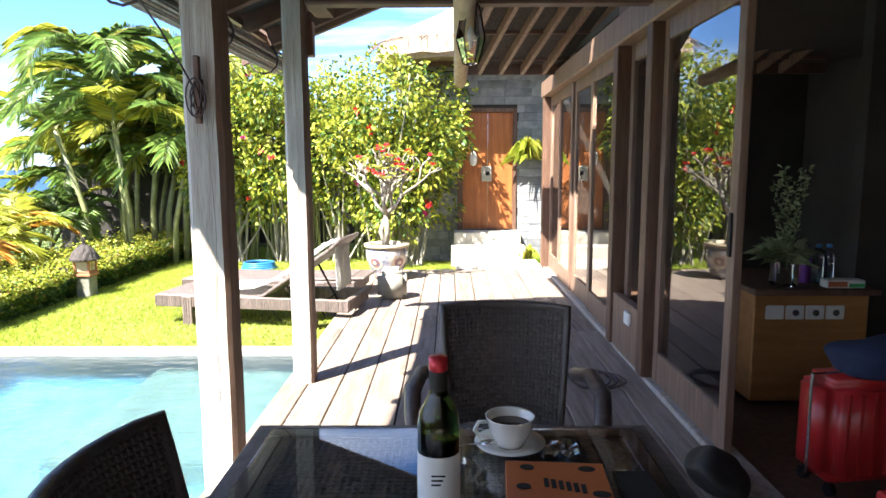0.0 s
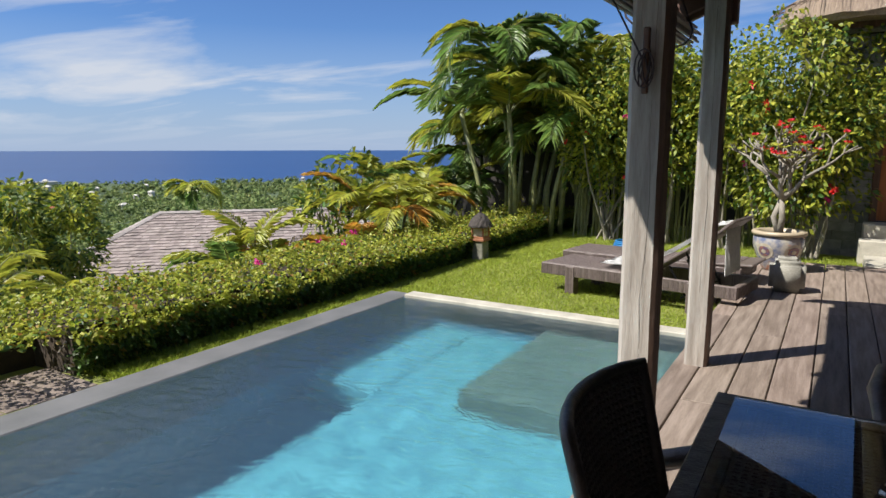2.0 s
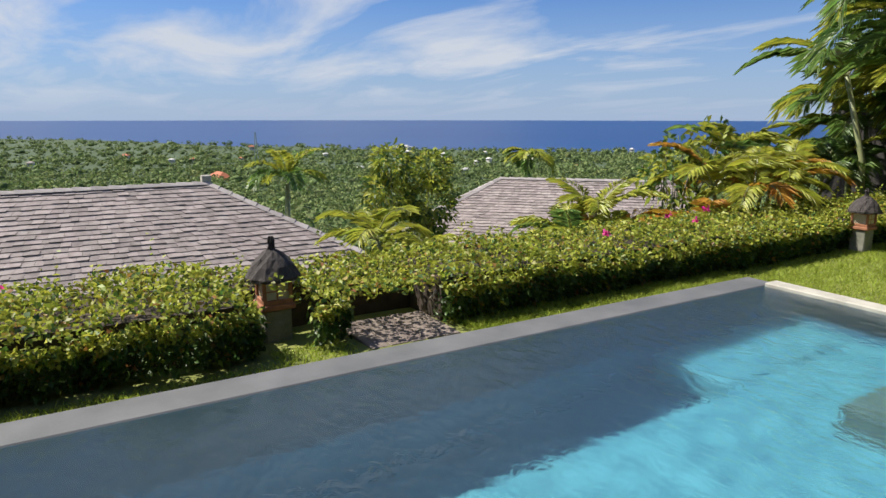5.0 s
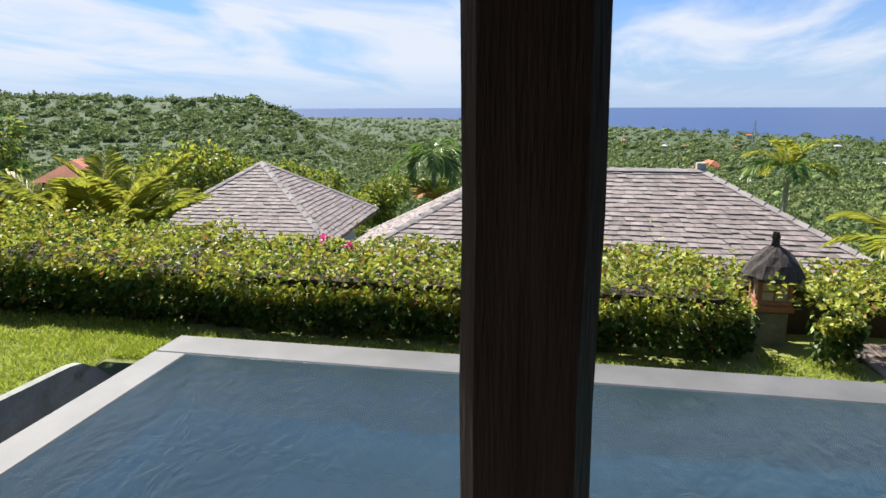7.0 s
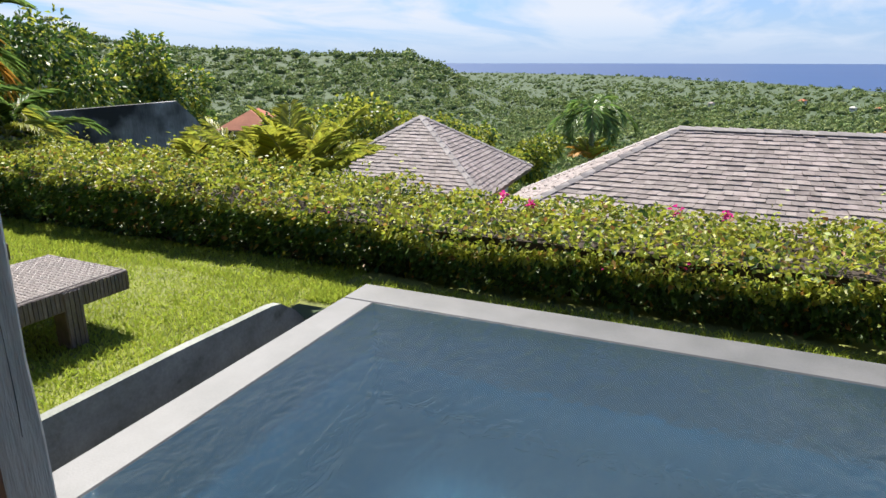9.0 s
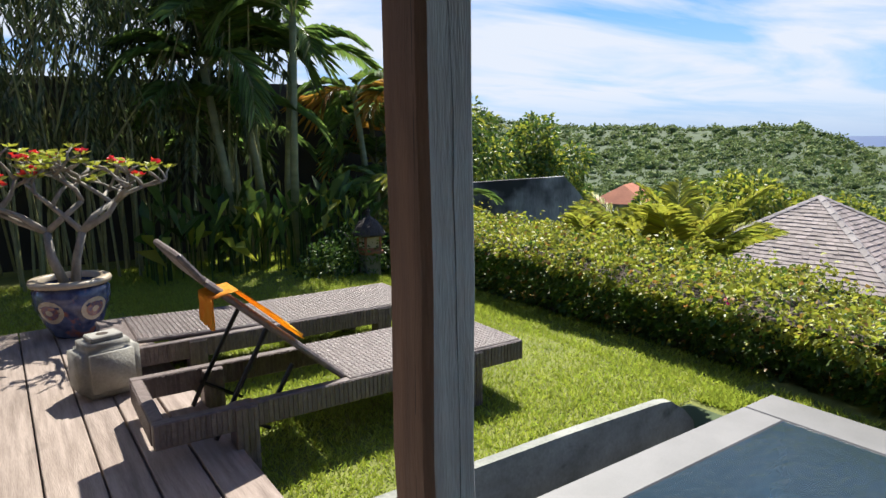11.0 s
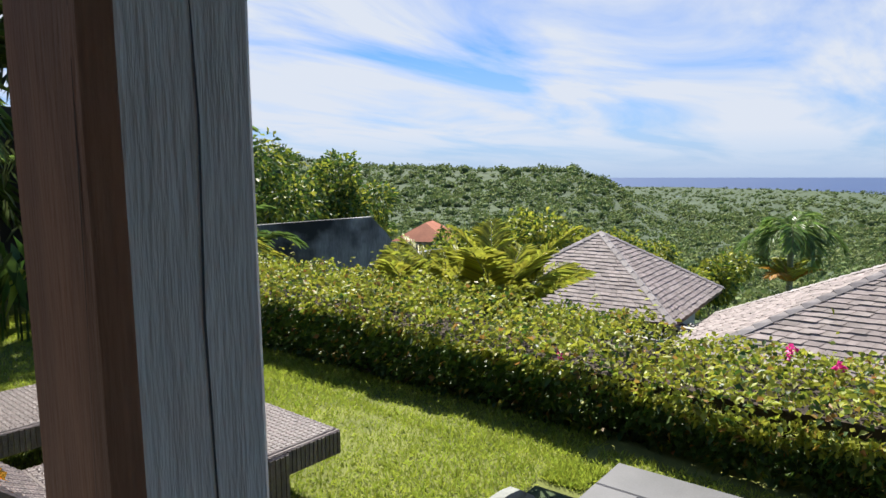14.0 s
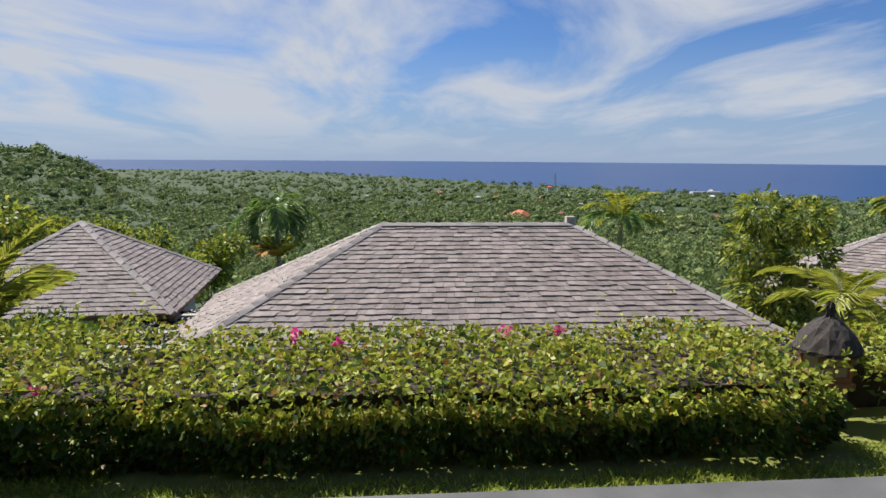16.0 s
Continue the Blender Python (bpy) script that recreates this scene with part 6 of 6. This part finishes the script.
def chair(m, label):
    """Local: the seat faces +y, the back is at y = 0."""
    t = thing("dining_chair", m, label, "chair", "chairs round the table")
    wk = M["wicker"]
    for x in (-.24, .19):
        for y in (.0, .44):
            part("leg", box(x, x + .045, y, y + .045, 0, .40, .006), wk, t)
    seat = part("seat", box(-.26, .26, .0, .52, .38, .43, .015, None, 2), wk, t)
    weave_panel(.48, .48, .431, .018, wk, "weave", seat, .003, -.24, .02)
    # curved backrest of woven strands with a rim
    bm = bmesh.new()
    nx, nz = 30, 26
    f = lambda u, v: Vector(((u - .5) * (.40 + .06 * v), -.02 - .10 * v + .10 * (2 * u - 1) ** 2 * .6, .43 + .42 * v))
    V, F = [], []
    for i in range(nx):
        for j in range(nz):
            cu, cv = (i + .5) / nx, (j + .5) / nz
            au, av = (.5 / nx, .34 / nz) if (i + j) % 2 else (.34 / nx, .5 / nz)
            q = [f(cu + a * au, cv + b * av) for a, b in ((-1, -1), (1, -1), (1, 1), (-1, 1))]
            nm = (q[1] - q[0]).cross(q[3] - q[0]).normalized() * .004
            o = len(V)
            mids = [f(cu + a * au * .5, cv + b * av * .5) for a, b in ((-1, -1), (1, -1), (1, 1), (-1, 1))]
            V += [tuple(k) for k in q] + [tuple(k - nm) for k in mids] + [tuple(k + nm) for k in mids]
            F += [(o, o + 1, o + 5, o + 4), (o + 1, o + 2, o + 6, o + 5), (o + 2, o + 3, o + 7, o + 6), (o + 3, o, o + 4, o + 7), (o + 4, o + 5, o + 6, o + 7), (o, o + 8, o + 9, o + 1), (o + 1, o + 9, o + 10, o + 2), (o + 2, o + 10, o + 11, o + 3), (o + 3, o + 11, o + 8, o), (o + 11, o + 10, o + 9, o + 8)]
    bk = link("backrest", V, F, wk, t)
    pv_ = [f(i / 10, j / 6) for j in range(7) for i in range(11)]
    pm = bmesh.new()
    pw = [pm.verts.new(q) for q in pv_]
    for j in range(6):
        for i in range(10):
            pm.faces.new((pw[j * 11 + i], pw[j * 11 + i + 1], pw[j * 11 + i + 12], pw[j * 11 + i + 11]))
    bmesh.ops.solidify(pm, geom=pm.faces[:], thickness=.003)
    part("lining", pm, M["wicker"], bk)
    rim = [f(0, v / 6) for v in range(7)] + [f(u / 8, 1) for u in range(1, 9)] + [f(1, 1 - v / 6) for v in range(1, 7)]
    part("rim", tube([tuple(p) for p in rim], .013, 8), wk, bk, smooth=True)
    for s in (-1, 1):
        pts = [(s * .25, -.01, .62), (s * .29, .12, .655), (s * .30, .30, .65), (s * .28, .44, .62), (s * .25, .47, .42)]
        part("armrest", tube(pts, [.022, .026, .028, .026, .02], 10), wk, t, smooth=True)
    return t


chair(pose(0.19, 2.32, 0, 0, 0, 176), "dark woven wicker armchair at the table's far end")
chair(pose(-0.56, 1.12, 0, 0, 0, -90), "dark woven wicker armchair beside the pool edge")

bt = thing("wine_bottle", pose(-0.03, 1.125, TS), "green glass wine bottle with white label and red cap", "bottle")
part("body", lathe([(.001, .004), (.030, .0), (.037, .006), (.037, .19), (.033, .215), (.017, .245), (.0145, .262), (.0145, .305), (.001, .305)], 28), M["bottle"], bt, "", True)
part("wine", lathe([(.001, .006), (.034, .006), (.034, .165), (.001, .165)], 24), M["coffee"], bt, "dark wine inside", True)
part("label", lathe([(.0378, .035), (.0378, .145)], 28), M["paper"], bt, "plain white paper label", True)
part("capsule", lathe([(.0158, .245), (.0158, .29)], 24), M["ink"], bt, "black neck foil", True)
part("cap", lathe([(.016, .288), (.0168, .290), (.0168, .312), (.001, .314)], 24), M["cap"], bt, "red screw cap", True)
for k in range(3):
    part("print", box(-.012, .012 - .004 * k, -.0389, -.0381, .112 - .008 * k, .115 - .008 * k), M["ink"], bt)

sc = thing("saucer", pose(.125, 1.44, TS), "cream china saucer on the glass", "saucer")
part("dish", lathe([(.001, .002), (.035, .0), (.045, .006), (.078, .018), (.080, .020), (.044, .011), (.001, .008)], 32), M["china"], sc, "", True)
cp = thing("coffee_cup", pose(.125, 1.44, TS + .010), "cream fluted china cup half full of coffee", "cup")
flute = lambda k, r: .0012 * (k % 2) if r > .03 else 0
part("bowl", lathe([(.001, .0), (.028, .0), (.033, .008), (.046, .035), (.053, .066), (.055, .070), (.051, .068), (.044, .036), (.030, .010), (.001, .008)], 40, None, flute), M["china"], cp, "", True)
part("handle", tube([(-.050, -.012, .060), (-.072, -.02, .062), (-.080, -.022, .045), (-.066, -.018, .026), (-.043, -.010, .024)], .005, 8), M["china"], cp, "", True)
part("coffee", lathe([(.047, .050), (.001, .0505)], 28), M["coffee"], cp)
sp = thing("teaspoon", pose(.03, 1.41, TS + .012, 0, 0, 12), "steel teaspoon resting on the saucer", "spoon")
part("stem", tube([(-.07, 0, .006), (.0, 0, .012), (.03, 0, .012)], [.004, .0025, .0028], 8), M["steel"], sp, "", True)
bm = lathe([(.001, -.004), (.010, -.002), (.014, .002), (.001, .001)], 16)
for v in bm.verts:
    v.co = Vector((v.co.x * 1.5 + .048, v.co.y, v.co.z + .012))
part("spoon_bowl", bm, M["steel"], sp, "", True)
bo = thing("guide_book", pose(.20, 1.20, TS, 0, 0, -4), "orange guide book with dark printed ornaments", "book")
part("pages", box(-.098, .094, -.125, .125, .003, .020), M["paper"], bo)
cv = part("cover", box(-.100, .096, -.128, .128, .020, .0235, .001), M["book"], bo)
part("cover", box(-.100, .096, -.128, .128, 0, .0032, .001), M["book"], bo)
part("spine", box(-.1035, -.0985, -.128, .128, 0, .0235, .001), M["book"], bo)
for k, (a, b) in enumerate(((-.06, .10), (.06, .10), (-.07, .02), (.075, -.0), (-.06, -.07), (.06, -.08))):
    bm = lathe([(.016, .0237), (.016, .0245), (.001, .0246)], 14)
    for v in bm.verts:
        v.co = Vector((v.co.x * (1.1 if k % 2 else .9) + a, v.co.y * .75 + b, v.co.z))
    part("ornament", bm, M["ink"], cv)
for k in range(6):
    part("title_bar", box(-.03 + k * .014, -.021 + k * .014, .02 - .004 * k, .055 - .004 * k, .0237, .0246), M["ink"], cv)
tagged(part("phone", box(.325, .40, 1.18, 1.32, TS, TS + .009, .003, None, 2), M["ink"]), "black phone lying on the glass table", "phone")
# crumpled foil beside the saucer
bm = bmesh.new()
bmesh.ops.create_grid(bm, x_segments=8, y_segments=8, size=.04)
for v in bm.verts:
    v.co.z = .012 + .014 * noise.noise((v.co.x * 60, v.co.y * 60, 0))
fo_ = tagged(part("foil_wrapper", bm, M["steel"]), "crumpled silver wrapper beside the saucer", "wrapper")
fo_.location = (.235, 1.42, TS)

# looped cable on the deck
bm = bmesh.new()
for k in range(3):
    tube([((.13 + .02 * k) * math.cos(j * .5) + .02 * k, (.19 - .015 * k) * math.sin(j * .5) - .04 * k, .012 + .006 * k + .006 * math.sin(j * 1.3)) for j in range(14)], .006, 6, bm)
cb = tagged(part("cable", bm, M["rope"], None, "", True), "dark looped cable lying on the deck", "cable")
cb.location = (.88, 4.05, 0)
# black shoe-like bag at the door's foot
bm = bmesh.new()
bmesh.ops.create_icosphere(bm, subdivisions=4, radius=.12)
for v in bm.verts:
    k = 1 + .35 * noise.noise(v.co * 9)
    v.co = Vector((v.co.x * k, v.co.y * k * 1.2, max(0, v.co.z * k * .8 + .07)))
bg = tagged(part("cloth_bag", bm, M["ink"], None, "", True), "crumpled black cloth bag beside the open door", "bag")
bg.location = (1.13, 2.66, 0.0)

# ---- inside the open door ----
cabn = thing("cabinet", Matrix.Identity(4), "honey-coloured wooden cabinet with a dark top and sockets", "cabinet")
part("body", box(1.70, 2.34, 3.62, 4.0, .02, .64, .006), M["cabinet"], cabn)
part("worktop", box(1.68, 2.38, 3.58, 4.01, .64, .675, .006), M["brownwood"], cabn, "dark wooden top")
for k in range(4):
    a = 1.76 + k * .112
    p_ = part("socket", box(a, a + .104, 3.607, 3.62, .50, .58, .006), M["whitep"], cabn, "white switch and socket plate")
    if k:
        part("knob", lathe([(.018, 0), (.018, .008), (.001, .009)], 14), M["steel"], p_).matrix_local = pose(a + .052, 3.607, .54, 90)
vs_ = thing("flower_vase", pose(1.89, 3.70, .675), "square clear vase of dusty green dried flowers", "vase")
part("vase", box(-.055, .055, -.055, .055, 0, .15, .008), M["glass"], vs_)
d = RNG.normal(size=(260, 3)); d[:, 2] = np.abs(d[:, 2]) * .6 + .15
leaves("leaf", RNG.normal(size=(260, 3)) * np.array([.03, .03, .02]) + np.array([0, 0, .17]), d, .15, .02, M["vaseleaf"], vs_, droop=.3)
P_ = []
for k in range(9):
    a = RNG.uniform(-.10, .12); h = RNG.uniform(.42, .56)
    for j in range(46):
        f_ = j / 45
        P_.append((a * f_ + RNG.normal() * .013, RNG.normal() * .013, .15 + h * f_))
d = RNG.normal(size=(len(P_), 3)); d[:, 2] = 1
leaves("flower_spike", np.array(P_), d, .045, .018, M["vaseleaf"], vs_)
for k, (x, mt_) in enumerate(((2.07, "purple"), (2.14, "bottle_blue"), (2.20, "bottle_blue"))):
    b_ = thing("drink_can" if k == 0 else "water_bottle", pose(x, 3.80, .675), "purple metal drinks can on the cabinet" if k == 0 else "clear blue plastic water bottle on the cabinet", "can" if k == 0 else "bottle")
    part("body", lathe([(.001, 0), (.030, 0), (.032, .01), (.032, .15), (.026, .19), (.014, .205), (.014, .215), (.001, .215)], 18), M[mt_], b_, "", True)
    part("cap", lathe([(.015, .208), (.015, .226), (.001, .227)], 14), M["steel" if k == 0 else "blue"], b_)
bx_ = thing("tissue_box", pose(2.19, 3.66, .675), "orange, green and white paper box", "box")
part("box", box(-.09, .12, -.04, .04, 0, .045, .004), M["paper"], bx_)
part("print", box(-.085, .02, -.0415, -.0402, .008, .038), M["tile_red"], bx_)
part("print", box(.03, .115, -.0415, -.0402, .006, .026), M["green"], bx_)
su = thing("suitcase", pose(1.75, 2.70, 0, 0, 0, 8), "red hard-shell suitcase standing inside the door", "suitcase")
part("shell", box(-.25, .25, -.12, .12, .05, .50, .05, None, 4), M["suitcase"], su, "", True)
for k in range(7):
    part("rib", box(-.18 + k * .06, -.165 + k * .06, -.124, -.118, .10, .45, .002), M["suitcase"], su)
part("zip", box(-.256, .256, -.008, .008, .06, .505, .004), M["steel"], su)
for a in (-.2, .2):
    for b in (-.08, .08):
        part("wheel", tube([(a - .012, b, .028), (a + .012, b, .028)], .028, 12), M["black"], su)
bm = bmesh.new()
bmesh.ops.create_icosphere(bm, subdivisions=4, radius=.2)
for v in bm.verts:
    k = 1 + .3 * noise.noise(v.co * 6 + Vector((3, 0, 0)))
    v.co = Vector((v.co.x * k * 1.15, v.co.y * k * .7, max(0, v.co.z * k * .55 + .04)))
jk = tagged(part("jacket", bm, M["navy"], None, "", True), "crumpled navy jacket on the red suitcase", "jacket")
jk.location = (1.83, 2.70, .502)
tagged(part("paper_bag", box(1.66, 1.86, 2.34, 2.46, 0, .10, .01), M["redbag"]), "small bright red paper bag on the floor", "bag")
# white mosquito net gathered in the dark room
cu = thing("bed_curtain", pose(2.75, 3.75, 0), "white bed curtain hanging in the dark room", "curtain")
bm = bmesh.new()
g = []
for i in range(16):
    z = 1.1 + i * .09
    g.append([bm.verts.new((-.25 + .04 * i + j * .03 * (1 + .05 * i) , .02 * math.sin(j * 1.7), z)) for j in range(12)])
for i in range(15):
    for j in range(11):
        bm.faces.new((g[i][j], g[i][j + 1], g[i + 1][j + 1], g[i + 1][j]))
bmesh.ops.solidify(bm, geom=bm.faces[:], thickness=.004)
part("net", bm, M["paper"], cu, "", True)
part("pole", tube([(0.1, .05, -0.02), (0.1, .05, 2.56)], .03, 10), M["brownwood"], cu)
